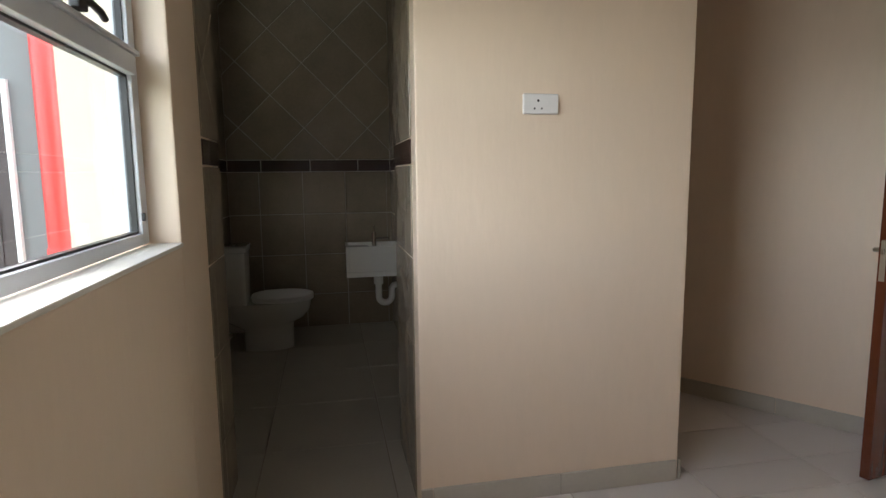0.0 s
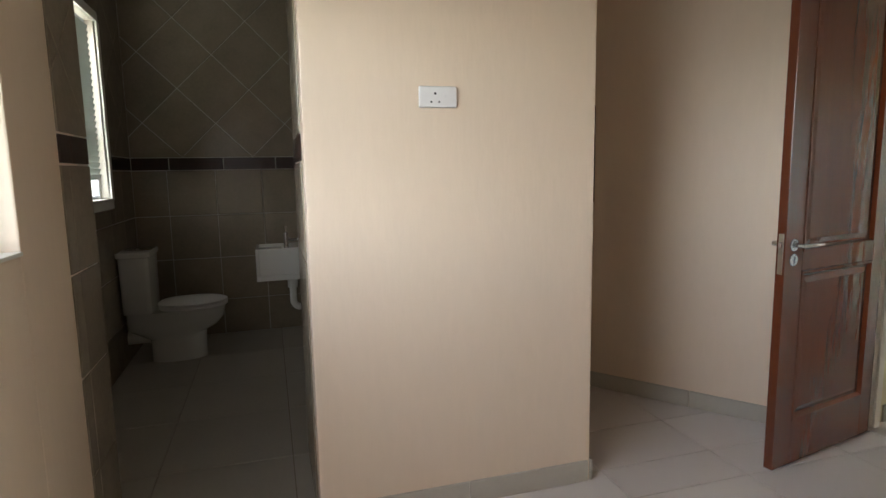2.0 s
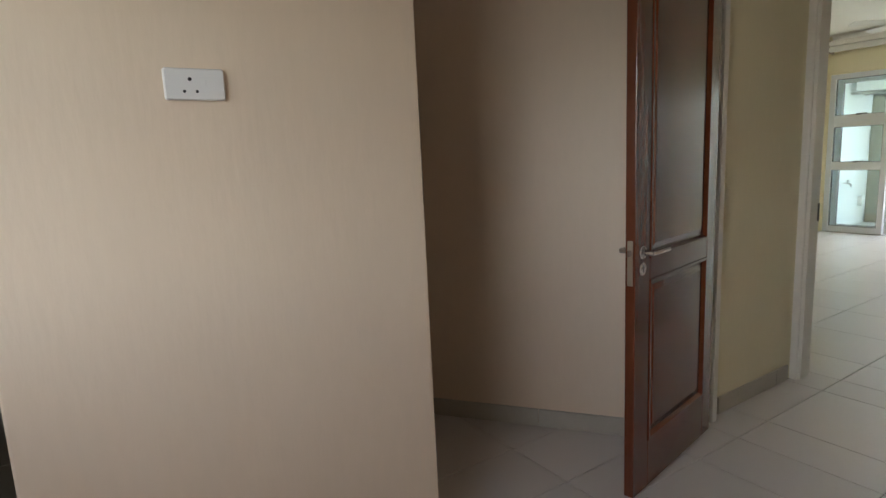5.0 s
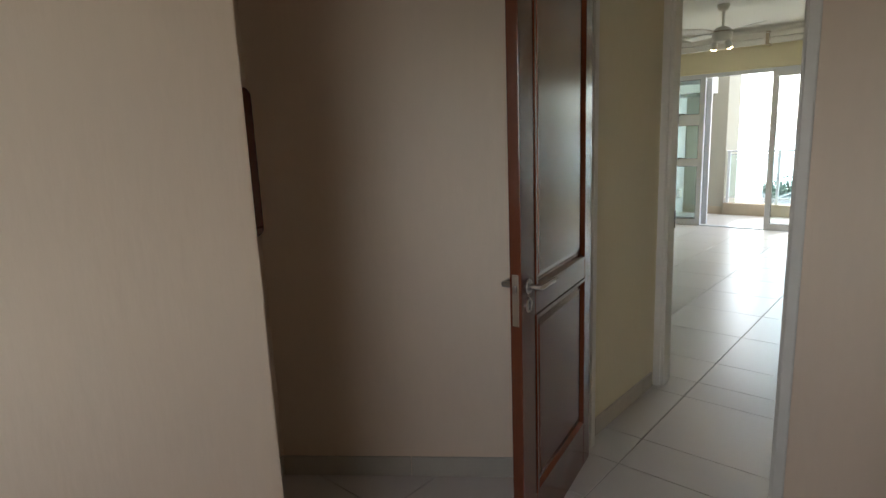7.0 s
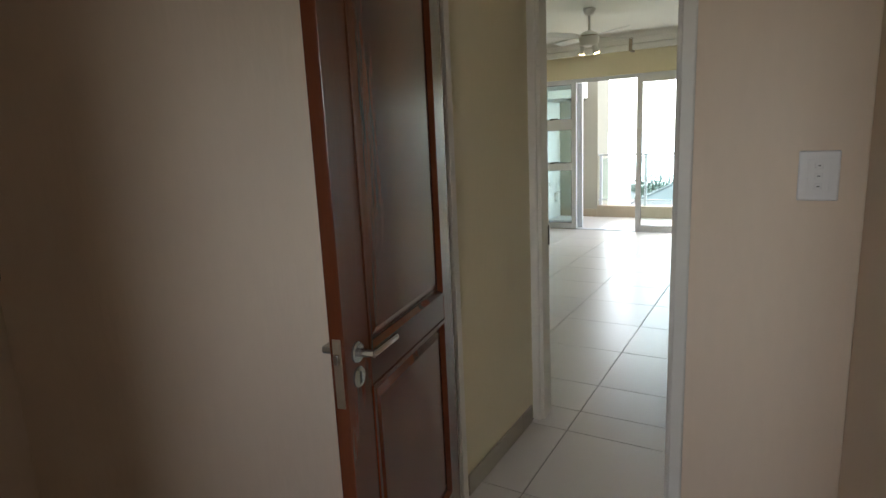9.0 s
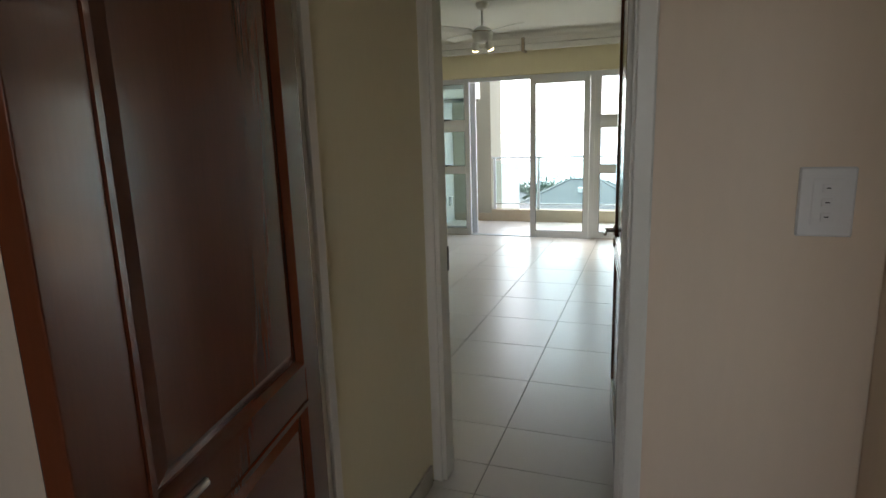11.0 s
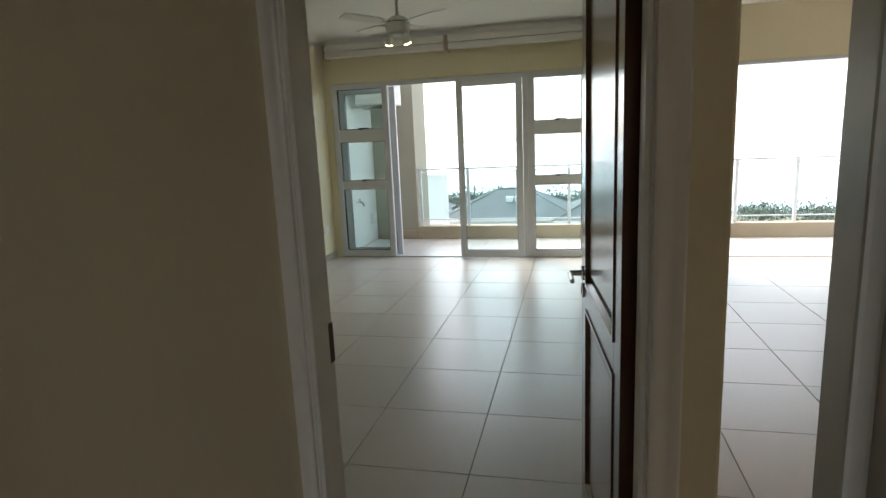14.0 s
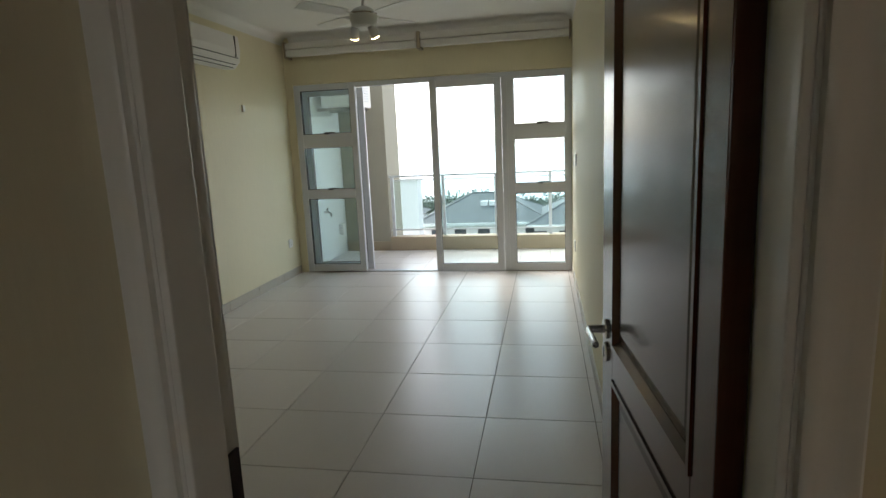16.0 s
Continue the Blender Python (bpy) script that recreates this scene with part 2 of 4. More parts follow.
wall_end = setting(box("wall_passage_end", M_CREAM, 1.793, 3.19, 0, 2.6, 3.34, H), "cream painted wall at the end of the passage", "wall")
wall_diag = setting(prism("wall_diagonal", M_CREAM, [(2.383, 3.187), (3.08, 2.25), (3.397, 2.25), (3.397, 3.5), (2.603, 3.5)], 0, H), "slanting cream painted wall behind the open door", "wall")

bm = bmesh.new()
add_box(bm, 3.40, 0.93, 0, 3.48, 1.355, H)
add_box(bm, 3.40, 1.355, 2.45, 3.48, 2.25, H)
add_box(bm, 3.40, -2.6, 0, 3.48, 0.93, H)
wall_door = setting(finish("wall_doorway", bm, M_CREAM, bevel=0.004), "cream painted wall with the room door opening", "wall")
wall_hall = setting(box("wall_hall", M_YELLOW, 3.40, 2.25, 0, 4.335, 2.45, H), "pale yellow painted passage wall", "wall")
wall_hall_face = setting(box("wall_hall_face", M_YELLOW, 3.485, 2.215, 0, 4.335, 2.247, H), "pale yellow painted passage wall", "wall")
wall_block = setting(box("wall_east_room", M_CREAM, 2.5, -2.6, 0, 3.397, 0.93, H), "cream painted wall of the first room", "wall")
wall_back = setting(box("wall_south", M_CREAM, -0.33, -2.75, 0, 10.6, -2.603, H), "cream painted wall behind the viewer", "wall")

bm = bmesh.new()
add_box(bm, 4.34, 2.20, 0, 4.47, 4.75, H)
add_box(bm, 4.34, 1.363, 2.45, 4.47, 2.20, H)
wall_bed_w = setting(finish("wall_bedroom_west", bm, M_YELLOW, bevel=0.004), "pale yellow wall with the bedroom door opening", "wall")
wall_mid = setting(box("wall_between_rooms", M_YELLOW, 4.34, 1.237, 0, 10.43, 1.36, H, bevel=0.008), "pale yellow wall between bedroom and living room", "wall")
wall_bed_n = setting(box("wall_bedroom_north", M_YELLOW, 4.34, 4.753, 0, 10.58, 4.9, H), "pale yellow bedroom wall", "wall")
bm = bmesh.new()
add_box(bm, 10.433, 4.66, 0, 10.58, 4.75, H)
add_box(bm, 10.433, 1.363, 2.31, 10.58, 4.66, H)
add_box(bm, 10.433, 0.45, 0, 10.58, 1.363, H)
add_box(bm, 10.433, -2.6, 2.26, 10.58, 0.45, H)
wall_e = setting(finish("wall_east", bm, M_YELLOW), "pale yellow wall above wide patio door openings", "wall")

ceil_a = setting(box("ceiling", M_WHITE, -0.77, -2.75, H + 0.003, 4.34, 5.45, H + 0.15), "plain white ceiling", "ceiling")
ceil_b = setting(box("ceiling", M_WHITE, 4.343, -2.75, HB + 0.003, 10.58, 4.9, H + 0.15), "plain white bedroom ceiling", "ceiling")


def cornice(name, a, b, inward):
    """Cove moulding along a wall from a to b, curving towards inward."""
    bm = bmesh.new()
    prof = [(0, 0)] + [(0.09 * (1 - math.cos(radians(k * 15))), -0.09 + 0.09 * math.sin(radians(k * 15)) - 0.0) for k in range(7)][::-1] + [(0, -0.09)]
    loops = []
    for p in (a, b):
        loops.append([(p[0] + inward[0] * u, p[1] + inward[1] * u, HB + v) for u, v in prof])
    add_loft(bm, loops)
    return setting(finish(name, bm, M_WHITE), "white plaster cove cornice", "cornice")


cornice("trim", (4.47, 4.752), (10.43, 4.752), (0, -1))
cornice("trim", (10.432, 1.376), (10.432, 4.66), (-1, 0))
cornice("trim", (4.47, 1.361), (10.43, 1.361), (0, 1))

# skirting tiles
skirting = setting(new("baseboard"), "beige tile skirting along the walls", "skirting")


def skirt(a, b, out, piece=0.6):
    """Skirting tiles from a to b on the floor, 9 mm proud towards out."""
    a, b, o = Vector((*a, 0)), Vector((*b, 0)), Vector((*out, 0)).normalized()
    length = (b - a).length
    d = (b - a).normalized()
    s = 0.0
    while s < length - 0.01:
        e = min(length, s + piece)
        bm = bmesh.new()
        p, q = a + d * (s + 0.0015), a + d * (e - 0.0015)
        add_prism(bm, [(p.x, p.y), (q.x, q.y), (q.x + o.x * 0.011, q.y + o.y * 0.011), (p.x + o.x * 0.011, p.y + o.y * 0.011)], 0, 0.095)
        finish("skirting_tile", bm, M_SKIRT, skirting, bevel=0.002, segs=1)
        s = e


skirt((1.78, 2.199), (0.63, 2.199), (0, -1), 0.55)
skirt((1.791, 2.19), (1.791, 3.18), (1, 0))
skirt((1.82, 3.189), (2.385, 3.189), (0, -1))
skirt((2.383, 3.187), (3.08, 2.25), (-0.802, -0.597))
skirt((3.555, 2.214), (4.29, 2.214), (0, -1))
skirt((3.399, 0.93), (3.399, 1.29), (-1, 0))
skirt((4.49, 4.752), (10.42, 4.752), (0, -1))
skirt((4.59, 1.361), (10.42, 1.361), (0, 1))
skirt((-0.149, -2.5), (-0.149, 2.25), (1, 0))
skirt((4.35, 1.236), (10.42, 1.236), (0, -1))


# ---- door frames and doors ----
def door_frame(name, x0, x1, y0, y1, top, label, stop, flat=False):
    """Painted lining and architraves round an opening in a wall that runs along y."""
    e = setting(new(name), label, "door frame")
    t = 0.032
    bm = bmesh.new()
    add_box(bm, x0 - 0.003, y0, 0, x1 + 0.003, y0 + t, top)
    add_box(bm, x0 - 0.003, y1 - t, 0, x1 + 0.003, y1, top)
    add_box(bm, x0 - 0.003, y0 + t, top - t, x1 + 0.003, y1 - t, top)
    finish("lining", bm, M_TRIM, e, bevel=0.003)
    prof = ((0.0, 0.0), (0.0, 0.013), (0.005, 0.016), (0.016, 0.016), (0.024, 0.012), (0.042, 0.012), (0.050, 0.016), (0.061, 0.016), (0.066, 0.012), (0.066, 0.0))
    ya, yb, zt = y0 + t - 0.006, y1 - t + 0.006, top - t + 0.006
    plain = ((0.0, 0.0), (0.0, 0.006), (0.004, 0.009), (0.036, 0.009), (0.040, 0.006), (0.040, 0.0))
    for xa, s, prof in ((x0 - 0.0035, -1, plain if flat else prof), (x1 + 0.0035, 1, prof)):
        bm = bmesh.new()
        add_loft(bm, [[(xa + s * d, y - sy * w, z + sz * w) for w, d in prof] for y, sy, z, sz in ((ya, 1, 0, 0), (ya, 1, zt, 1), (yb, -1, zt, 1), (yb, -1, 0, 0))])
        finish("architrave", bm, M_TRIM, e, smooth=True)
    # door stop
    sx0, sx1 = stop
    bm = bmesh.new()
    add_box(bm, sx0, y0 + t, 0, sx1, y0 + t + 0.013, top - t)
    add_box(bm, sx0, y1 - t - 0.013, 0, sx1, y1 - t, top - t)
    add_box(bm, sx0, y0 + t + 0.013, top - t - 0.013, sx1, y1 - t - 0.013, top - t)
    finish("door_stop", bm, M_TRIM, e, bevel=0.003)
    return e


frame_1 = door_frame("door_frame_1", 3.40, 3.48, 1.355, 2.213, 2.45, "white painted timber door frame", (3.445, 3.483), True)
frame_2 = door_frame("door_frame_2", 4.34, 4.47, 1.36, 2.20, 2.45, "white painted timber door frame", (4.337, 4.425))
strike = box("strike_plate", M_SHUT, 4.425, 2.1615, 0.945, 4.466, 2.1675, 1.05, frame_2, bevel=0.001)


def lever(parent, x, z, side, toward):
    """Lever handle with rose and key escutcheon on one face; side is -1 or 1 along local y, toward the lever's way along x."""
    y = 0.0 if side < 0 else 0.04
    turn = pose(0, 0, 0, 90 if side < 0 else -90)
    bm = bmesh.new()
    add_lathe(bm, [(0.0265, 0), (0.0265, 0.005), (0.0235, 0.009), (0.011, 0.009), (0.0105, 0.05)], Matrix.Translation((x, y, z)) @ turn)
    add_lathe(bm, [(0.0265, 0), (0.0265, 0.005), (0.0235, 0.008)], Matrix.Translation((x, y, z - 0.064)) @ turn)
    rose = finish("handle", bm, M_STEEL, parent, smooth=True)
    yy = y + side * 0.05
    tube("lever", M_STEEL, [(x, y + side * 0.02, z), (x, yy - side * 0.006, z), (x + toward * 0.006, yy, z), (x + toward * 0.125, yy + side * 0.002, z)], 0.0085, parent, 3)
    ys = sorted((y + side * 0.0082, y + side * 0.0088))
    box("keyhole", M_BLACK, x - 0.004, ys[0], z - 0.079, x + 0.004, ys[1], z - 0.049, parent)


def panel_door(name, label, mat, m, w=0.795, h=2.40, lz=1.01):
    """Two-panel door leaf; local x runs from hinge to lock edge, local y is its 40 mm thickness."""
    e = thing(name, label, "door", m)
    t, st, hs = 0.04, 0.125, 0.092
    lo, mid0, mid1, hi = 0.205, 0.89, 0.975, 2.26
    bm = bmesh.new()
    add_box(bm, 0, 0, 0, hs, t, h)
    add_box(bm, w - st, 0, 0, w, t, h)
    add_box(bm, hs, 0, 0, w - st, t, lo)
    add_box(bm, hs, 0, mid0, w - st, t, mid1)
    add_box(bm, hs, 0, hi, w - st, t, h)
    finish("stiles_and_rails", bm, mat, e, bevel=0.0025)
    for z0, z1 in ((lo, mid0), (mid1, hi)):
        xa, xb = hs, w - st
        bm = bmesh.new()
        for y0, y1 in ((0.006, -0.004), (t - 0.006, t + 0.004)):
            # bolection moulding: four mitred strips
            for (ax, az, bx, bz) in ((xa, z0, xb, z0), (xb, z0, xb, z1), (xb, z1, xa, z1), (xa, z1, xa, z0)):
                cx, cz = (xa + xb) / 2, (z0 + z1) / 2

                def inset(px, pz, k):
                    return px + (k if px < cx else -k), pz + (k if pz < cz else -k)
                loops = []
                for px, pz in ((ax, az), (bx, bz)):
                    lp = []
                    for k, y in ((0.0, y0), (0.0, y1), (0.012, y1), (0.024, y0 + (0.006 if y0 < 0.02 else -0.006))):
                        qx, qz = inset(px, pz, k)
                        lp.append((qx, y, qz))
                    loops.append(lp)
                add_loft(bm, loops)
        finish("moulding", bm, mat, e)
        bm = bmesh.new()
        add_box(bm, xa + 0.001, 0.013, z0 + 0.001, xb - 0.001, t - 0.013, z1 - 0.001)
        for ya, yb in ((0.013, 0.007), (t - 0.013, t - 0.007)):
            add_loft(bm, [[(xa + k, y, z0 + k), (xb - k, y, z0 + k), (xb - k, y, z1 - k), (xa + k, y, z1 - k)] for k, y in ((0.03, ya), (0.055, yb))])
        finish("panel", bm, mat, e)
    lever(e, w - 0.055, lz, -1, -1)
    lever(e, w - 0.055, lz, 1, -1)
    lock = box("lock_plate", M_BRASS, w - 0.001, 0.009, 0.885, w + 0.003, 0.031, 1.06, e, bevel=0.001)
    box("latch", M_STEEL, w + 0.002, 0.013, 1.0, w + 0.013, 0.027, 1.025, e, bevel=0.003)
    for z in (0.25, 2.1):
        box("hinge", M_BRASS, -0.004, 0.002, z, 0.002, 0.038, z + 0.1, e)
    return e


ang1 = math.degrees(math.atan2(1.985 - 2.135, 2.582 - 3.357))
door_1 = panel_door("panel_door", "red-brown varnished two-panel wooden door standing open", M_WOOD, pose(3.357, 2.135, 0.012, 0, 0, ang1) @ Matrix.Translation((0, -0.04, 0)), w=0.79)
ang2 = math.degrees(math.atan2(1.470 - 1.393, 0.795))
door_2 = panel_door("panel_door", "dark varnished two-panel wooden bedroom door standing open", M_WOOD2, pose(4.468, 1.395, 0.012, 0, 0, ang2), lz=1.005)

# ---- first room: window, socket, switch, mirror ----
window_1 = setting(new("window_1"), "white aluminium window with hinged top light", "window")
xf0, xf1 = -0.285, -0.24


def bars(parent, mat, pieces, bevel=0.003, name="frame"):
    bm = bmesh.new()
    for b in pieces:
        add_box(bm, *b)
    return finish(name, bm, mat, parent, bevel)


bars(window_1, M_ALU, [(xf0, 1.865, 1.165, xf1, 1.922, 2.147), (xf0, 0.223, 1.165, xf1, 1.865, 1.20), (xf0, 0.223, 2.11, xf1, 1.865, 2.147), (xf0, 0.223, 1.20, xf1, 0.28, 2.11)])
bars(window_1, M_ALU, [(xf0, 0.28, 1.655, xf1 + 0.012, 1.865, 1.71), (xf0, 0.28, 1.712, xf1 + 0.018, 1.90, 1.727)], name="transom")
bars(window_1, M_BLACK, [(xf0 + 0.012, 1.858, 1.20, xf1 - 0.012, 1.8652, 1.655), (xf0 + 0.012, 0.282, 1.2, xf1 - 0.012, 1.858, 1.206), (xf0 + 0.012, 0.282, 1.649, xf1 - 0.012, 1.858, 1.655), (xf0 + 0.012, 1.858, 1.73, xf1 - 0.012, 1.8652, 2.11)], 0, "gasket")
for z0, z1 in ((1.2, 1.655), (1.727, 2.11)):
    p = box("pane", M_GLASS, -0.265, 0.28, z0, -0.260, 1.865, z1, window_1)
    p.visible_shadow = False
stay = tube("window_stay", M_BLACK, [(-0.222, 1.46, 1.74), (-0.205, 1.50, 1.752), (-0.205, 1.56, 1.748), (-0.21, 1.60, 1.742)], 0.009, window_1, 3)
box("stay_base", M_BLACK, -0.228, 1.44, 1.727, -0.205, 1.49, 1.75, window_1, bevel=0.004)
box("catch", M_BLACK, -0.243, 1.866, 1.235, -0.232, 1.877, 1.26, window_1, bevel=0.002)
sill = setting(box("window_sill", M_TRIM, -0.24, 0.223, 1.1505, -0.143, 1.922, 1.163, bevel=0.003), "glossy cream tiled window sill", "window sill")


def rounded_plate(bm, w, h, d, r):
    pts = round_rect(w, h, r)
    ins = round_rect(w - 0.006, h - 0.006, max(0.001, r - 0.002))
    add_loft(bm, [[(x, 0, z) for x, z in pts], [(x, -d * 0.6, z) for x, z in pts], [(x, -d, z) for x, z in ins]])


def wall_socket_plate(name, label, m, w=0.145, h=0.078):
    """Plate with three round pin holes and a rocker; local -y faces the room."""
    e = thing(name, label, "wall socket", m)
    bm = bmesh.new()
    rounded_plate(bm, w, h, 0.012, 0.006)
    finish("plate", bm, M_PLASTIC, e, smooth=True)
    for x, z, r in ((-0.012, 0.012, 0.0048), (-0.027, -0.018, 0.0038), (0.003, -0.018, 0.0038)):
        bm = bmesh.new()
        add_lathe(bm, [(r, 0.0), (r, 0.0006)], Matrix.Translation((x, -0.012, z)) @ pose(0, 0, 0, 90), 14)
        finish("pin_hole", bm, M_BLACK, e)
    bm = bmesh.new()
    add_loft(bm, [[(0.04 + x, y, 0.004 + z) for x, z in round_rect(0.026, 0.014, 0.003)] for y in (-0.011, -0.0155)])
    finish("rocker", bm, M_PLASTIC, e, at=pose(0, 0, 0, 0, 0, 0))
    return e


socket_1 = wall_socket_plate("wall_socket", "white plastic wall socket with switch on cream wall", pose(1.124, 2.1995, 1.632))
socket_2 = wall_socket_plate("wall_socket", "white plastic wall socket low on yellow wall", pose(10.17, 4.7525, 0.42), 0.10, 0.10)

switch = thing("light_switch", "white three-gang light switch on cream wall", "light switch", pose(3.3995, 1.036, 1.385, 0, 0, -90))
bm = bmesh.new()
rounded_plate(bm, 0.092, 0.13, 0.010, 0.004)
finish("plate", bm, M_PLASTIC, switch, smooth=True)
bm = bmesh.new()
add_box(bm, -0.024, -0.0125, -0.044, 0.024, -0.0095, 0.044)
finish("insert", bm, M_PLASTIC, switch, bevel=0.001)
for z in (-0.027, 0.0, 0.027):
    bm = bmesh.new()
    add_loft(bm, [[(-0.009, -0.012, z - 0.008), (0.009, -0.012, z - 0.008), (0.009, -0.012, z + 0.008), (-0.009, -0.012, z + 0.008)], [(-0.008, -0.0155, z - 0.007), (0.008, -0.0155, z - 0.007), (0.008, -0.0135, z + 0.007), (-0.008, -0.0135, z + 0.007)]])
    finish("toggle", bm, M_PLASTIC, switch)
    box("marking", M_BLACK, -0.003, -0.0158, z - 0.001, 0.004, -0.0146, z + 0.001, switch)

mirror = thing("wall_mirror", "frameless mirror with rounded corners on the passage wall", "mirror", pose(2.14, 3.1895, 1.444))
bm = bmesh.new()
pts = round_rect(0.50, 0.62, 0.04, 6)
add_loft(bm, [[(x, 0, z) for x, z in pts], [(x, -0.016, z) for x, z in pts]])
finish("backing", bm, M_BLACK, mirror)
bm = bmesh.new()
pts = round_rect(0.494, 0.614, 0.038, 6)
add_loft(bm, [[(x, -0.0161, z) for x, z in pts], [(x, -0.0185, z) for x, z in pts]])
finish("silvered_glass", bm, M_MIRROR, mirror)

# ---- bathroom ----
window_2 = setting(new("window_2"), "small white bathroom window with slatted blind", "window")
bars(window_2, M_TRIM, [(-0.5650, 3.97, 1.14, -0.5380, 4.65, 1.2), (-0.5650, 3.97, 2.4, -0.5380, 4.65, 2.46), (-0.5650, 4.62, 1.2, -0.5380, 4.68, 2.4), (-0.5650, 3.94, 1.2, -0.5380, 4.0, 2.4)], 0.004)
bars(window_2, M_ALU, [(-0.6500, 4.0, 1.2, -0.6100, 4.035, 2.4), (-0.6500, 4.585, 1.2, -0.6100, 4.62, 2.4), (-0.6500, 4.035, 1.2, -0.6100, 4.585, 1.235), (-0.6500, 4.035, 2.365, -0.6100, 4.585, 2.4), (-0.6500, 4.035, 1.60, -0.6100, 4.585, 1.63)])
p = box("pane", M_GLASS, -0.6350, 4.035, 1.235, -0.6300, 4.585, 2.365, window_2)
p.visible_shadow = False
for k in range(26):
    z = 1.36 + k * 0.039
    bm = bmesh.new()
    add_loft(bm, [[(-0.5980, y, z - 0.017), (-0.5820, y, z + 0.02), (-0.5802, y, z + 0.0192), (-0.5962, y, z - 0.0178)] for y in (4.02, 4.57)])
    finish("slat", bm, M_FROST, window_2)
box("sill", M_TRIM, -0.6100, 4.0, 1.2005, -0.5390, 4.62, 1.212, window_2)


def toilet(m):
    """Close-coupled toilet; local +x is its front, the wall lies at x = 0."""
    e = thing("toilet", "white ceramic close-coupled toilet with closed seat", "toilet", m)
    bm = bmesh.new()
    add_loft(bm, [[(0.105 + x, y, z) for x, y in round_rect(0.19 + 0.02 * (z - 0.4), w, 0.03)] for z, w in ((0.385, 0.34), (0.40, 0.36), (0.79, 0.38))])
    finish("cistern", bm, M_CERAMIC, e, smooth=True)
    bm = bmesh.new()
    add_loft(bm, [[(0.106 + x, y, z) for x, y in round_rect(w, d, 0.03)] for z, w, d in ((0.791, 0.205, 0.385), (0.797, 0.22, 0.40), (0.825, 0.22, 0.40), (0.832, 0.20, 0.38))])
    finish("cistern_lid", bm, M_CERAMIC, e, smooth=True)
    bm = bmesh.new()
    add_lathe(bm, [(0.022, 0.832), (0.022, 0.838), (0.019, 0.841)], Matrix.Translation((0.106, 0, 0)))
    finish("flush_button", bm, M_STEEL, e, smooth=True)

    def egg(x0, x1, w, z, n=32):
        pts = []
        for k in range(n):
            a = 2 * math.pi * k / n
            c, s = math.cos(a), math.sin(a)
            u = (x0 + x1) / 2 + (x1 - x0) / 2 * c
            half = w / 2 * (1 if c > 0 else 1.0)
            sq = abs(s) ** (1.0 if c > 0 else 0.55)
            pts.append((u, half * sq * (1 if s >= 0 else -1), z))
        return pts
    bm = bmesh.new()
    add_loft(bm, [egg(0.15, 0.535, 0.23, 0.0), egg(0.15, 0.535, 0.23, 0.03), egg(0.15, 0.535, 0.225, 0.16), egg(0.08, 0.54, 0.27, 0.205), egg(0.005, 0.62, 0.33, 0.245), egg(0.002, 0.665, 0.355, 0.30), egg(0.002, 0.685, 0.365, 0.385)])
    finish("bowl", bm, M_CERAMIC, e, smooth=True)
    bm = bmesh.new()
    add_loft(bm, [egg(0.23, 0.69, 0.365, 0.388), egg(0.225, 0.70, 0.375, 0.394), egg(0.225, 0.70, 0.375, 0.408), egg(0.23, 0.695, 0.37, 0.412)])
    finish("seat", bm, M_PLASTIC, e, smooth=True)
    bm = bmesh.new()
    add_loft(bm, [egg(0.225, 0.695, 0.37, 0.415), egg(0.22, 0.70, 0.375, 0.42), egg(0.22, 0.70, 0.375, 0.432), egg(0.25, 0.68, 0.34, 0.44)])
    finish("seat_lid", bm, M_PLASTIC, e, smooth=True)
    tube("waste_pipe", M_PVC, [(-0.0, 0.0, 0.18), (0.22, 0.0, 0.18)], 0.05, e)
    return e


toilet(pose(-0.54, 4.72, 0.0))

basin = thing("wash_basin", "small white rectangular wall-hung basin with tap", "wash basin", pose(0.86, 3.84, 0.0))
bm = bmesh.new()
add_box(bm, -0.455, 0, 0.69, 0, 0.30, 0.725)
for b in ((-0.455, 0, 0.725, -0.435, 0.30, 0.895), (-0.02, 0, 0.725, 0, 0.30, 0.895), (-0.435, 0, 0.725, -0.02, 0.018, 0.895), (-0.435, 0.282, 0.725, -0.02, 0.30, 0.895), (-0.435, 0.018, 0.725, -0.29, 0.282, 0.875)):
    add_box(bm, *b)
finish("bowl", bm, M_CERAMIC, basin, bevel=0.004)
bm = bmesh.new()
add_lathe(bm, [(0.022, 0.87), (0.022, 0.876), (0.016, 0.88), (0.016, 0.985), (0.012, 0.99), (0.006, 0.992), (0.006, 1.035)], Matrix.Translation((-0.265, 0.04, 0)))
finish("tap", bm, M_STEEL, basin, smooth=True)
tube("tap_spout", M_STEEL, [(-0.265, 0.04, 0.94), (-0.17, 0.06, 0.945), (-0.165, 0.06, 0.93)], 0.009, basin)
arc = [(-0.235, 0.12, 0.69), (-0.235, 0.12, 0.56)] + [(-0.19 - 0.045 * math.cos(radians(a)), 0.12, 0.53 - 0.045 * math.sin(radians(a))) for a in range(0, 181, 20)] + [(-0.145, 0.12, 0.585), (-0.13, 0.12, 0.605), (-0.10, 0.12, 0.61), (0.005, 0.12, 0.61)]
tube("trap", M_PVC, arc, 0.022, basin)
bm = bmesh.new()
add_lathe(bm, [(0.032, 0.62), (0.032, 0.66), (0.028, 0.69)], Matrix.Translation((-0.235, 0.12, 0)))
finish("trap_nut", bm, M_PVC, basin, smooth=True)

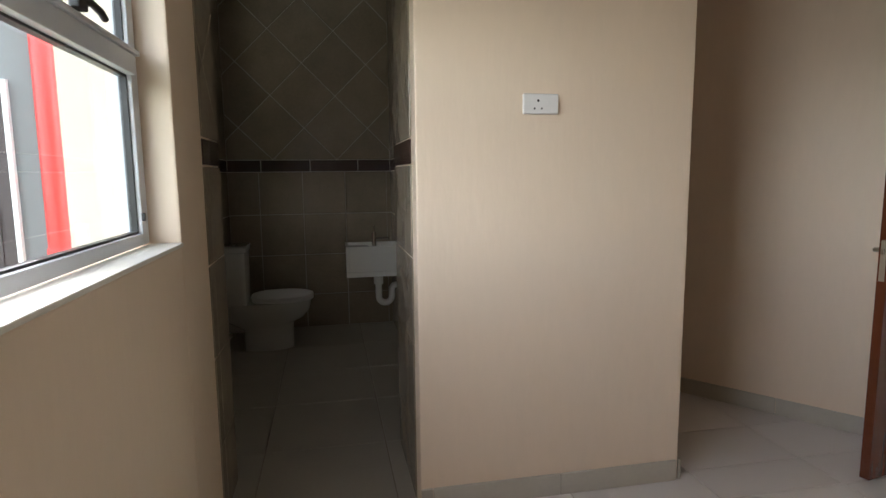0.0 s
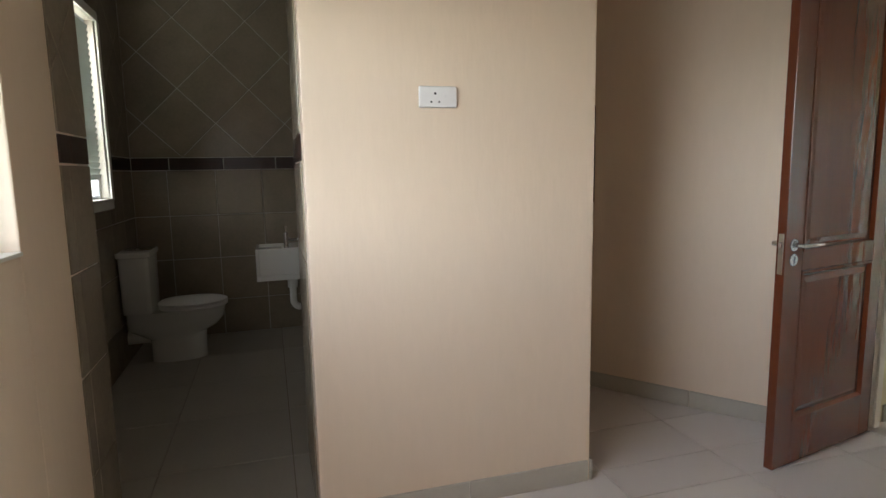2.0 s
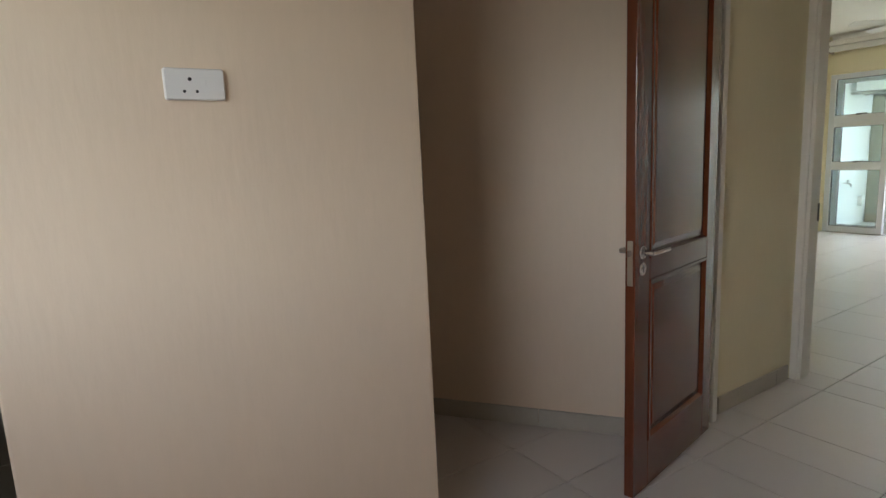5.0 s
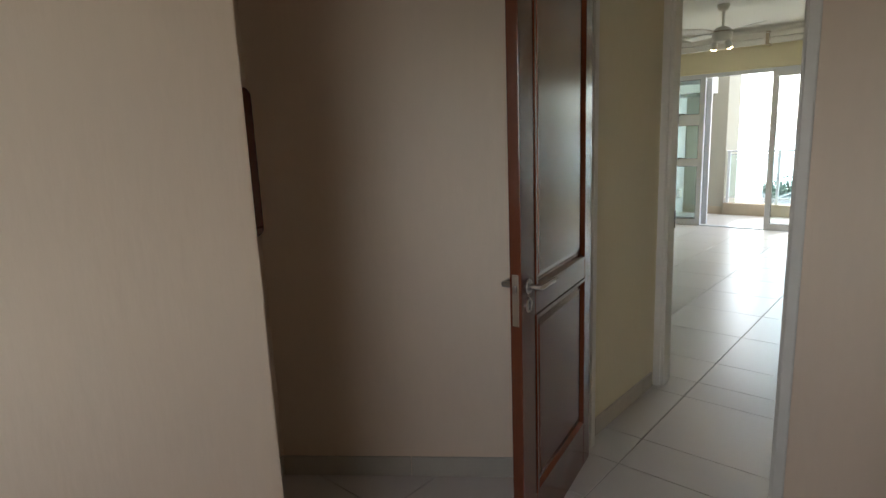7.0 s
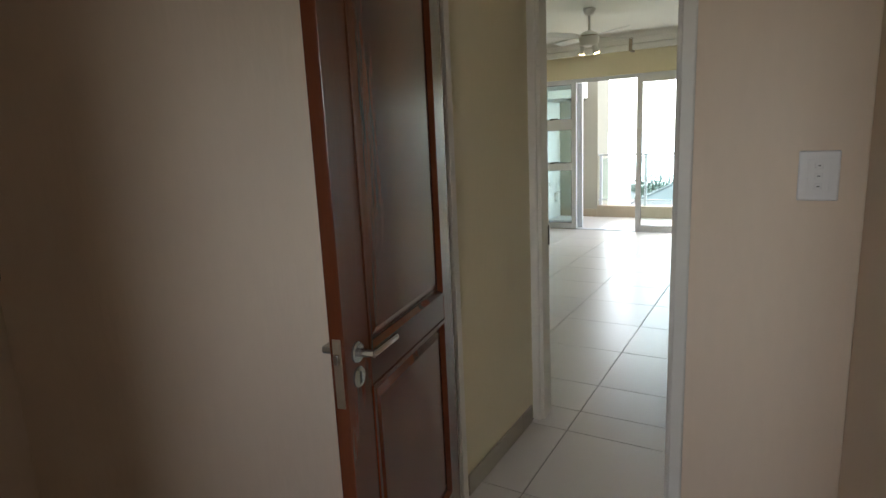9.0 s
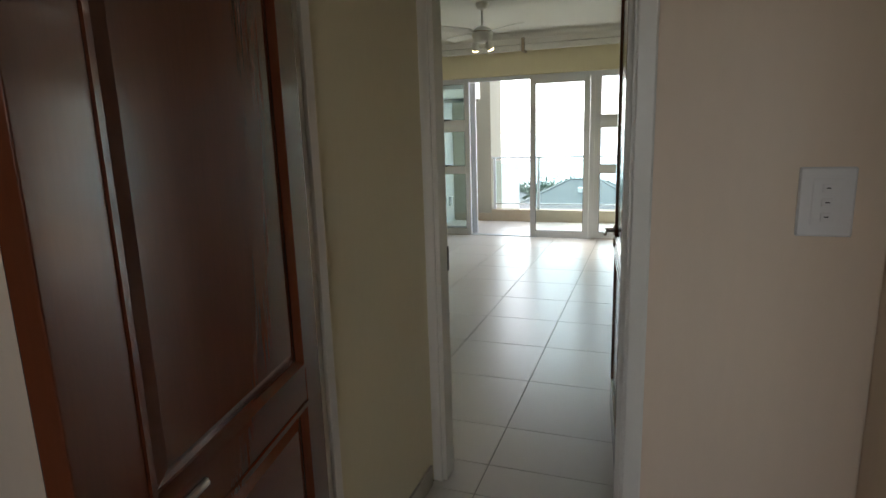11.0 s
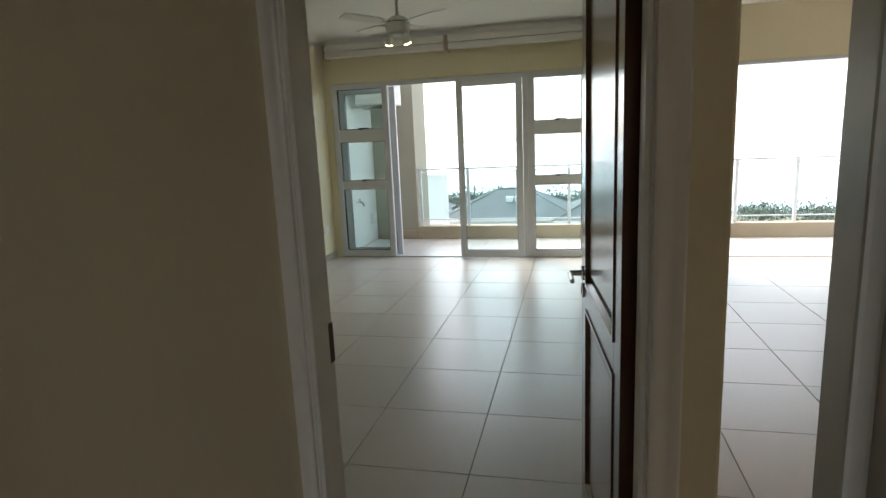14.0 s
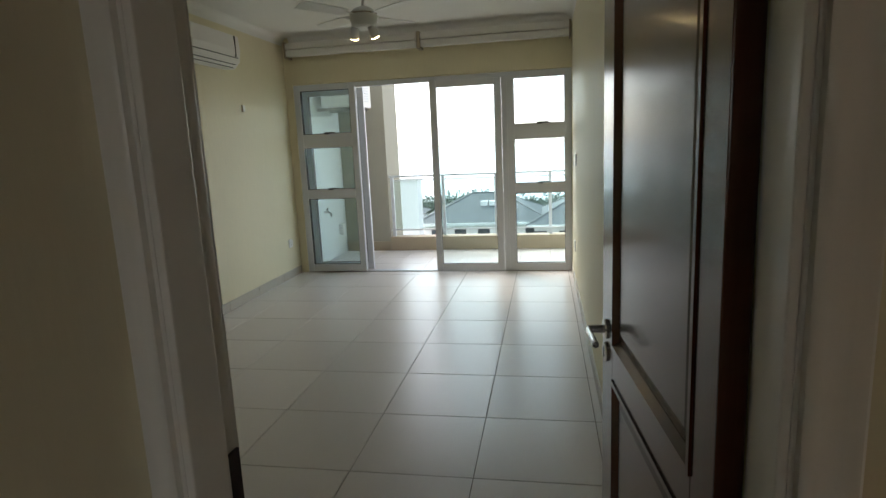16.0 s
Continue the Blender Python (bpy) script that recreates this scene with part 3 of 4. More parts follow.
holder = thing("paper_holder", "white plastic toilet paper holder on tiled wall", "paper holder", pose(0.868, 4.30, 0.90))
bm = bmesh.new()
add_box(bm, -0.05, 0, 0, 0.0, 0.13, 0.16)
finish("cover", bm, M_PLASTIC, holder, bevel=0.015)

# ---- bedroom ----
patio = setting(new("window_3"), "white aluminium patio doors with open sliding leaf", "patio door")
X0, X1 = 10.435, 10.50


def ladder(name, y0, y1, x0, x1, label):
    """Three panes one above another in a frame, hinged upper lights with black stays."""
    z = (0.005, 0.095, 0.93, 1.045, 1.555, 1.72, 2.235, 2.305)
    e = new(name)
    e.parent = patio
    s = 0.075
    bars(e, M_ALU, [(x0, y0, z[0], x1, y0 + s, z[7]), (x0, y1 - s, z[0], x1, y1, z[7])] + [(x0 + 0.002, y0 + s, a, x1 - 0.002, y1 - s, b) for a, b in ((z[0], z[1]), (z[2], z[3]), (z[4], z[5]), (z[6], z[7]))], 0.004)
    g = []
    for a, b in ((z[1], z[2]), (z[3], z[4]), (z[5], z[6])):
        p = box("pane", M_GLASS2, (x0 + x1) / 2 - 0.003, y0 + s, a, (x0 + x1) / 2 + 0.003, y1 - s, b, e)
        p.visible_shadow = False
        for q in ((y0 + s, a, y0 + s + 0.006, b), (y1 - s - 0.006, a, y1 - s, b), (y0 + s, a, y1 - s, a + 0.006), (y0 + s, b - 0.006, y1 - s, b)):
            g.append((x0 + 0.012, q[0], q[1], x1 - 0.012, q[2], q[3]))
    bars(e, M_BLACK, g, 0, "gasket")
    for zz in (z[3] + 0.0, z[5] + 0.0):
        yc = (y0 + y1) / 2
        bars(e, M_BLACK, [(x0 - 0.02, yc - 0.03, zz - 0.008, x0, yc + 0.03, zz + 0.012), (x0 - 0.035, yc - 0.11, zz + 0.004, x0 - 0.018, yc + 0.02, zz + 0.018)], 0.004, "stay")
    return e


ladder("fixed_light", 1.365, 2.085, X0, X1, "")
ladder("fixed_light", 3.885, 4.655, X0, X1, "")
# head rail, sill track, mullion
bars(patio, M_ALU, [(X0 + 0.003, 2.085, 2.25, X1, 3.885, 2.305), (X0 + 0.003, 2.085, 0.0, X1 + 0.04, 3.885, 0.012), (X0 + 0.001, 2.085, 0.012, X1, 2.15, 2.25)], 0.003, "track")


def sliding_leaf(y0, y1, x0, x1):
    e = new("sliding_leaf")
    e.parent = patio
    s = 0.075
    bars(e, M_ALU, [(x0, y0, 0.014, x1, y0 + s, 2.248), (x0, y1 - s, 0.014, x1, y1, 2.248), (x0 + 0.002, y0 + s, 0.014, x1 - 0.002, y1 - s, 0.10), (x0 + 0.002, y0 + s, 2.175, x1 - 0.002, y1 - s, 2.248)], 0.004)
    p = box("pane", M_GLASS2, (x0 + x1) / 2 - 0.003, y0 + s, 0.1, (x0 + x1) / 2 + 0.003, y1 - s, 2.175, e)
    p.visible_shadow = False
    bars(e, M_BLACK, [(x0 + 0.01, y0 + s, 0.1, x1 - 0.01, y0 + s + 0.006, 2.175), (x0 + 0.01, y1 - s - 0.006, 0.1, x1 - 0.01, y1 - s, 2.175), (x0 + 0.01, y0 + s, 0.1, x1 - 0.01, y1 - s, 0.106)], 0, "gasket")
    return e


sliding_leaf(2.15, 2.975, 10.395, 10.433)
sliding_leaf(3.82, 4.60, 10.545, 10.59)

rail = thing("blind_cassette", "white double blind cassette mounted above the patio doors", "blind", pose(0, 0, 0))
bm = bmesh.new()
for z0, z1 in ((2.615, 2.688), (2.694, 2.765)):
    add_box(bm, 10.24, 1.395, z0, 10.33, 3.02, z1)
    add_box(bm, 10.24, 3.07, z0, 10.33, 4.63, z1)
finish("rail", bm, M_FANW, rail, bevel=0.012)
for ya, yb in ((3.025, 3.065), (1.378, 1.393), (4.632, 4.65)):
    box("bracket", M_BRASS, 10.24, ya, 2.60, 10.432, yb, 2.78, rail, bevel=0.002)


def ceiling_fan(m):
    e = thing("ceiling_fan", "white four-blade ceiling fan with two lit spotlights", "ceiling fan", m)
    bm = bmesh.new()
    add_lathe(bm, [(0.065, 0.0), (0.07, -0.02), (0.05, -0.06), (0.02, -0.075), (0.013, -0.08), (0.013, -0.23), (0.03, -0.24)])
    finish("rod", bm, M_FANW, e, smooth=True)
    bm = bmesh.new()
    add_lathe(bm, [(0.03, -0.235), (0.07, -0.25), (0.10, -0.275), (0.108, -0.29), (0.108, -0.345), (0.10, -0.365), (0.10, -0.385), (0.085, -0.40), (0.03, -0.405)])
    finish("motor", bm, M_FANW, e, smooth=True)
    bm = bmesh.new()
    add_lathe(bm, [(0.1085, -0.288), (0.1095, -0.29), (0.1095, -0.296), (0.1085, -0.298)])
    finish("band", bm, M_BRASS, e)
    for k in range(4):
        a = 55 + 90 * k
        bm = bmesh.new()
        loops = []
        for r, w, dz in ((0.15, 0.05, 0.0), (0.22, 0.11, 0.0), (0.40, 0.125, 0.002), (0.56, 0.13, 0.0), (0.585, 0.10, 0.0)):
            loops.append([(r, -w / 2, -0.30 - 0.012 + dz), (r, w / 2, -0.30 + 0.012 + dz), (r, w / 2, -0.294 + 0.012 + dz), (r, -w / 2, -0.294 - 0.012 + dz)])
        add_loft(bm, loops)
        finish("blade", bm, M_FANW, e, at=pose(0, 0, 0, 0, 0, a))
        bars(e, M_FANW, [(0.09, -0.018, -0.303, 0.19, 0.018, -0.297)], 0.001, "blade_iron").matrix_basis = pose(0, 0, 0, 0, 0, a)
    for y, ty in ((0.075, 25), (-0.075, -25)):
        mm = pose(-0.02, y, -0.43, 28, 0, -90 + ty) 
        bm = bmesh.new()
        add_lathe(bm, [(0.018, 0.05), (0.03, 0.04), (0.034, 0.0), (0.036, -0.045)], mm)
        finish("spotlight", bm, M_FANW, e, smooth=True)
        bm = bmesh.new()
        add_lathe(bm, [(0.033, -0.046), (0.03, -0.052), (0.015, -0.056)], mm)
        finish("bulb", bm, M_BULB, e, smooth=True)
        tube("arm", M_STEEL, [(0, y * 0.6, -0.395), (-0.01, y, -0.40)], 0.008, e)
    return e


ceiling_fan(pose(8.30, 3.065, HB))

ac = thing("air_conditioner", "white wall-mounted split air conditioner", "air conditioner", pose(0, 0, 0))
bm = bmesh.new()
add_loft(bm, [[(x, 4.752, 2.34), (x, 4.64, 2.34), (x, 4.58, 2.40), (x, 4.565, 2.50), (x, 4.575, 2.64), (x, 4.752, 2.65)] for x in (8.25, 9.08)])
finish("body", bm, M_PLASTIC, ac, bevel=0.008)
for z, y in ((2.345, 4.628), (2.372, 4.602), (2.43, 4.571)):
    box("louvre", M_BLACK, 8.30, y - 0.003, z, 9.03, y + 0.004, z + 0.006, ac)
box("joint", M_BLACK, 8.985, 4.56, 2.44, 8.99, 4.58, 2.63, ac)
sensor = thing("wall_sensor", "small white wall sensor on yellow wall", "sensor", pose(0, 0, 0))
box("body", M_PLASTIC, 9.33, 4.735, 1.955, 9.375, 4.752, 2.02, sensor, bevel=0.004)
for k, (x, z) in enumerate(((9.55, 1.32), (9.75, 0.42), (6.35, 1.02))):
    s = thing("wall_switch", "small white switch plate on yellow wall", "switch plate", pose(x, 1.3605, z, 0, 0, 180), "switch plates")
    bm = bmesh.new()
    rounded_plate(bm, 0.075, 0.115, 0.010, 0.004)
    finish("plate", bm, M_PLASTIC, s, smooth=True)
    box("rocker", M_PLASTIC, -0.012, -0.013, -0.02, 0.012, -0.009, 0.02, s, bevel=0.001)

# ---- living room folding doors ----
fold = setting(new("window_4"), "white aluminium folding patio doors folded open", "folding door")
for x0, y0, x1, y1 in ((10.50, -2.10, 10.95, -1.62), (10.52, -2.165, 11.00, -1.70), (10.50, -2.22, 10.98, -1.82)):
    d = Vector((x1 - x0, y1 - y0, 0))
    L = d.length
    e = new("folding_leaf")
    e.parent = fold
    e.matrix_basis = Matrix.Translation((x0, y0, 0)) @ pose(0, 0, 0, 0, 0, math.degrees(math.atan2(d.y, d.x)))
    bars(e, M_ALU, [(0, 0, 0.02, 0.06, 0.04, 2.2), (L - 0.06, 0, 0.02, L, 0.04, 2.2), (0.06, 0.002, 0.02, L - 0.06, 0.038, 0.1), (0.06, 0.002, 2.12, L - 0.06, 0.038, 2.2)], 0.003)
    p = box("pane", M_GLASS2, 0.06, 0.017, 0.1, L - 0.06, 0.023, 2.12, e)
    p.visible_shadow = False
bars(fold, M_ALU, [(10.44, -2.6, 2.22, 10.57, 0.45, 2.258), (10.44, 0.40, 0.0, 10.57, 0.448, 2.22)], 0.003, "track")

# ---- balcony ----
balcony = setting(box("balcony_floor", M_GROUT, 10.583, -6.0, -0.25, 12.15, 4.68, -0.02), "light tiled balcony floor", "balcony floor")
kerb = setting(box("balcony_kerb", M_KERB, 11.95, -6.0, -0.018, 12.15, 3.975, 0.19, bevel=0.01), "beige plastered balcony kerb", "kerb")
bal_wall = setting(box("wall_balcony", M_EXTW, 10.583, 4.683, -0.3, 12.9, 4.85, 3.6), "white plastered balcony side wall", "wall")
# pier darkened all over to show its room side in shade
pier = setting(box("balcony_pier", M_PIER_SHADE, 12.0, 3.98, -0.3, 12.75, 4.68, 3.6, bevel=0.01), "white plastered balcony pier with backlit shade in its colour", "pier")
skirt_b = setting(box("balcony_skirting", M_KERB, 11.985, 3.99, -0.019, 11.998, 4.67, 0.12), "beige skirting at the balcony pier", "skirting")
slab = setting(box("balcony_roof", M_EXTW, 10.583, -6.0, 3.35, 11.1, 4.68, 3.6), "white concrete eave above the balcony", "eave")

railing = thing("balcony_railing", "glass balcony railing with slim aluminium posts", "railing", pose(0, 0, 0))
posts = [3.93 - 0.777 * k for k in range(12)]
for y in posts:
    box("post", M_ALU, 12.03, y - 0.022, 0.19, 12.075, y + 0.022, 1.10, railing, bevel=0.003)
tube("top_rail", M_ALU, [(12.052, 3.975, 1.09), (12.052, -5.0, 1.09)], 0.014, railing)
tube("bottom_rail", M_ALU, [(12.052, 3.975, 0.285), (12.052, -5.0, 0.285)], 0.010, railing)
for a, b in zip(posts, posts[1:]):
    p = box("pane", M_GLASS2, 12.049, b + 0.022, 0.30, 12.056, a - 0.022, 1.03, railing)
    p.visible_shadow = False
    tube("glass_edge", M_ALU, [(12.052, a, 1.033), (12.052, b, 1.033)], 0.006, railing, 2)

cond = thing("outdoor_air_unit", "white outdoor air-conditioning unit on balcony wall", "air conditioner", pose(0, 0, 0))
box("body", M_PLASTIC, 11.10, 4.09, 2.08, 11.76, 4.58, 2.60, cond, bevel=0.012)
for k in range(12):
    box("grille_bar", M_ALU, 11.16, 4.076, 2.16 + k * 0.034, 11.62, 4.092, 2.172 + k * 0.034, cond)
for xa in (11.2, 11.66):
    box("bracket", M_STEEL, xa, 4.12, 2.04, xa + 0.04, 4.683, 2.08, cond)
tap = thing("garden_tap", "small metal garden tap on balcony wall", "tap", pose(11.16, 4.683, 0.68))
tube("spout", M_STEEL, [(0, 0, 0), (0, -0.07, 0), (0, -0.10, -0.02), (0, -0.10, -0.06)], 0.014, tap)
tube("handle", M_STEEL, [(-0.035, -0.05, 0.045), (0.035, -0.05, 0.045)], 0.008, tap)
tube("stem", M_STEEL, [(0, -0.05, 0), (0, -0.05, 0.045)], 0.009, tap)
outbox = thing("weather_socket", "white weatherproof socket box on balcony wall", "wall socket", pose(11.75, 4.683, 0.36))
box("body", M_PLASTIC, -0.06, -0.07, -0.08, 0.06, 0, 0.08, outbox, bevel=0.01)

# ---- outside, seen through the first window ----
nb = thing("neighbour_house", "neighbouring white and grey house with brown louvred shutter", "house", pose(-0.2, 0, 0))
box("grey_wall", M_EXTG, -7, 7.0, -9, -2.46, 7.3, 7, nb)
box("white_wall", M_EXTW, -2.20, 7.9, -9, 0.2, 8.1, 7, nb)
box("shutter_frame", M_SHUT, -4.2, 6.95, 0.1, -2.80, 6.998, 2.3, nb, bevel=0.01)
for k in range(36):
    box("louvre", M_SHUT, -4.1, 6.93, 0.2 + k * 0.055, -2.93, 6.952, 0.235 + k * 0.055, nb)
box("frame_edge", M_EXTW, -2.795, 6.93, 0.0, -2.75, 6.999, 2.4, nb)
box("balcony_slab", M_EXTW, -2.46, 9.0, 0.9, -2.2, 9.1, 0.96, nb)
pipe = thing("downpipe", "red painted vertical downpipe on neighbouring house", "pipe", pose(-0.2, 0, 0))
tube("pipe", M_RED, [(-2.34, 6.85, -9), (-2.34, 6.85, 7)], 0.11, pipe)
for z in (0.55, 2.9):
    bm = bmesh.new()
    add_lathe(bm, [(0.12, z), (0.124, z + 0.01), (0.124, z + 0.07), (0.12, z + 0.08)], Matrix.Translation((-2.34, 6.85, 0)))
    finish("collar", bm, M_RED, pipe, smooth=True)

# ---- distance ----
ground = setting(box("ground", M_GROUND, -300, -1500, -14, 130, 1500, -13), "green hillside below the house", "ground")
sea = setting(box("water", M_SEA, 112, -4500, -13.2, 4700, 4500, -12.6), "pale calm sea under overcast sky", "sea")


def house(m, lx, ly, eave, ridge):
    """Hip-roofed house; origin at the centre of its roof plan, z absolute."""
    e = thing("house", "distant white house with grey hipped tile roof", "house", m, "houses below the balcony")
    box("wall", M_EXTW, -lx / 2 + 0.7, -ly / 2 + 0.7, -13.2, lx / 2 - 0.7, ly / 2 - 0.7, eave, e)
    bm = bmesh.new()
    k = min(lx, ly) / 2
    a = [(-lx / 2, -ly / 2, eave), (lx / 2, -ly / 2, eave), (lx / 2, ly / 2, eave), (-lx / 2, ly / 2, eave)]
    r = [(0, -ly / 2 + k, ridge), (0, ly / 2 - k, ridge)]
    v = [bm.verts.new(p) for p in a + r]
    for f in ((0, 1, 4), (1, 2, 5, 4), (2, 3, 5), (3, 0, 4, 5), (3, 2, 1, 0)):
        bm.faces.new([v[i] for i in f])
    finish("roof", bm, M_ROOF, e)
    tube("ridge", M_EXTG, [r[0], r[1]], 0.12, e, 1)
    for c, q in ((a[0], r[0]), (a[1], r[0]), (a[2], r[1]), (a[3], r[1])):
        tube("hip", M_EXTG, [c, q], 0.1, e, 1)
    bars(e, M_EXTW, [(-lx / 2 - 0.08, -ly / 2, eave - 0.25, -lx / 2, ly / 2, eave)], 0, "gutter")
    n = int(ly / 2.4)
    for i in range(n):
        y = -ly / 2 + 1.5 + i * 2.4
        box("window", M_DARKWIN, -lx / 2 + 0.62, y, eave - 1.9, -lx / 2 + 0.72, y + 1.2, eave - 0.7, e)
    return e


h1 = house(pose(66, 8.0, 0), 11, 14, -6.3, -3.75)
box("skylight", M_EXTW, -2.6, -1.2, -4.92, -1.7, -0.5, -4.45, h1)
box("skylight", M_EXTW, -2.6, -0.3, -4.92, -1.7, 0.4, -4.45, h1)
house(pose(65, -3.0, 0), 11, 13, -6.5, -3.9)
house(pose(80, 24.0, 0), 10, 12, -7.5, -5.6)
tower = thing("white_block", "distant white rendered block", "building", pose(58, 14.6, 0))
box("wall", M_EXTW, -1, -0.95, -13.2, 1, 0.85, -1.7, tower)
box("parapet", M_EXTW, -1.1, -1.05, -1.7, 1.1, 0.95, -1.45, tower)


def tree(x, y, z0, height, spread, seed):
    rng = random.Random(seed)
    e = thing("tree", "distant leafy tree in green paled for haze", "tree", pose(x, y, z0), "trees below the balcony")
    bm = bmesh.new()
    add_lathe(bm, [(0.35, 0), (0.22, height * 0.5), (0.08, height * 0.9)], None, 8)
    for k in range(5):
        a = rng.uniform(0, 360)
        add_lathe(bm, [(0.12, 0), (0.03, height * 0.4)], Matrix.Translation((0, 0, height * rng.uniform(0.35, 0.6))) @ pose(0, 0, 0, 50, 0, a), 6)
    finish("trunk", bm, M_BARK, e)
    bm = bmesh.new()
    for k in range(1500):
        u, v, w = (rng.gauss(0, 0.42) for _ in range(3))
        c = Vector((u * spread, v * spread, height * 0.68 + w * height * 0.27))
        s = rng.uniform(0.12, 0.28)
        rot = Euler((rng.uniform(0, 6), rng.uniform(0, 6), rng.uniform(0, 6))).to_matrix()
        q = [bm.verts.new(c + rot @ Vector(p) * s) for p in ((-1, 0, 0), (0, -0.6, 0.15), (1, 0, 0), (0, 0.6, 0.15))]
        bm.faces.new(q)
    tagged(finish("foliage", bm, M_LEAF, e), kind="stuff")
    return e


for k, (x, y, z0, hh, sp) in enumerate(((86, 12.5, -13, 10.0, 3.6), (88, 17, -13, 9.4, 4), (84, 8, -13, 9.2, 3.4), (90, 21, -13, 9.0, 4), (92, 4, -13, 8.6, 3.5), (85, 0.2, -13, 9.0, 2.6), (83, -2.3, -13, 9.3, 2.6),
                                        (90, -24, -13, 6.2, 4.5), (94, -17.5, -13, 6.9, 3.5), (72, 25, -13, 8, 3.5), (70, 19.5, -13, 7.6, 2.8), (86, -30, -13, 6.4, 5))):
    tree(x, y, z0, hh - 1.5, sp, 50 + k)


# ---- pieces: wall tiles of the bathroom ----
def clip_poly(poly, u0, v0, u1, v1):
    for axis, lim, sign in ((0, u0, 1), (0, u1, -1), (1, v0, 1), (1, v1, -1)):
        res = []
        for i, p in enumerate(poly):
            q = poly[(i + 1) % len(poly)]
            a, b = sign * (p[axis] - lim), sign * (q[axis] - lim)
            if a >= 0:
                res.append(p)
            if a * b < 0:
                f = a / (a - b)
                res.append((p[0] + f * (q[0] - p[0]), p[1] + f * (q[1] - p[1])))
        poly = res
        if len(poly) < 3:
            return []
    return poly


def tile_piece(name, poly, put, mat, parent, depth=0.006):
    """A tile from its outline in the wall's plane; put turns (u, v, height) into a place."""
    cu = sum(p[0] for p in poly) / len(poly)
    cv = sum(p[1] for p in poly) / len(poly)
    area = abs(sum(p[0] * q[1] - q[0] * p[1] for p, q in zip(poly, poly[1:] + poly[:1]))) / 2
    if area < 0.0006:
        return

    def shrink(k):
        r = []
        for u, v in poly:
            d = math.hypot(u - cu, v - cv)
            r.append((u + (cu - u) / d * k, v + (cv - v) / d * k))
        return r
    bm = bmesh.new()
    add_loft(bm, [[put(u, v, 0.0) for u, v in shrink(0.0042)], [put(u, v, depth * 0.7) for u, v in shrink(0.0042)], [put(u, v, depth) for u, v in shrink(0.0062)]])
    finish(name, bm, mat, parent)


def tile_wall(u0, u1, put, parent, phase=0.0, holes=(), bphase=0.0):
    def cut(poly, mat, name):
        if not poly:
            return
        for hu0, hv0, hu1, hv1 in holes:
            us, vs = [p[0] for p in poly], [p[1] for p in poly]
            if min(us) < hu1 and max(us) > hu0 and min(vs) < hv1 and max(vs) > hv0:
                for part in ((u0, 0, hu0, H), (hu1, 0, u1, H), (hu0, 0, hu1, hv0), (hu0, hv1, hu1, H)):
                    q = clip_poly(poly, *part)
                    if q:
                        tile_piece(name, q, put, mat, parent)
                return
        tile_piece(name, poly, put, mat, parent)
    rows = [0.0, 0.30, 0.665, 1.03, 1.405]
    w = 0.372
    for a, b in zip(rows, rows[1:]):
        n0 = math.floor((u0 - phase) / w)
        for k in range(n0, n0 + int((u1 - u0) / w) + 3):
            ua = phase + k * w
            cut(clip_poly([(ua, a), (ua + w, a), (ua + w, b), (ua, b)], u0, 0, u1, H), M_BATH, "tile")
    w = 0.42
    n0 = math.floor((u0 - bphase) / w)
    for k in range(n0, n0 + int((u1 - u0) / w) + 3):
        ua = bphase + k * w
        cut(clip_poly([(ua, 1.407), (ua + w, 1.407), (ua + w, 1.507), (ua, 1.507)], u0, 0, u1, H), M_BAND, "border_tile")
    hd = 0.276
    for i in range(int(math.floor((u0 - phase) / hd)) - 1, int((u1 - phase) / hd) + 3):
        for j in range(0, 7):
            if (i + j) % 2:
                continue
            cu, cv = bphase - 0.315 + hd + i * hd, 1.51 + j * hd
            cut(clip_poly([(cu, cv - hd), (cu + hd, cv), (cu, cv + hd), (cu - hd, cv)], u0, 1.51, u1, H), M_BATH, "tile")


tile_wall(-0.545, 0.865, lambda u, v, d: (u, 5.2995 - d, v), wall_bath_n, phase=0.085, bphase=0.156)
tile_wall(2.63, 5.29, lambda u, v, d: (-0.5495 + d, u, v), wall_bath_w, phase=5.29, holes=((3.94, 1.14, 4.68, 2.46),), bphase=5.1)
tile_wall(2.30, 2.62, lambda u, v, d: (-0.1495 + d, u, v), wall_bath_w, phase=2.75, bphase=2.42)
tile_wall(2.855, 5.29, lambda u, v, d: (0.8695 - d, u, v), wall_socket, phase=5.29, bphase=5.1)
tile_wall(2.30, 2.85, lambda u, v, d: (0.6295 - d, u, v), wall_socket, phase=2.85, bphase=2.6)

# ---- pieces: floor tiles ----
P = 0.599


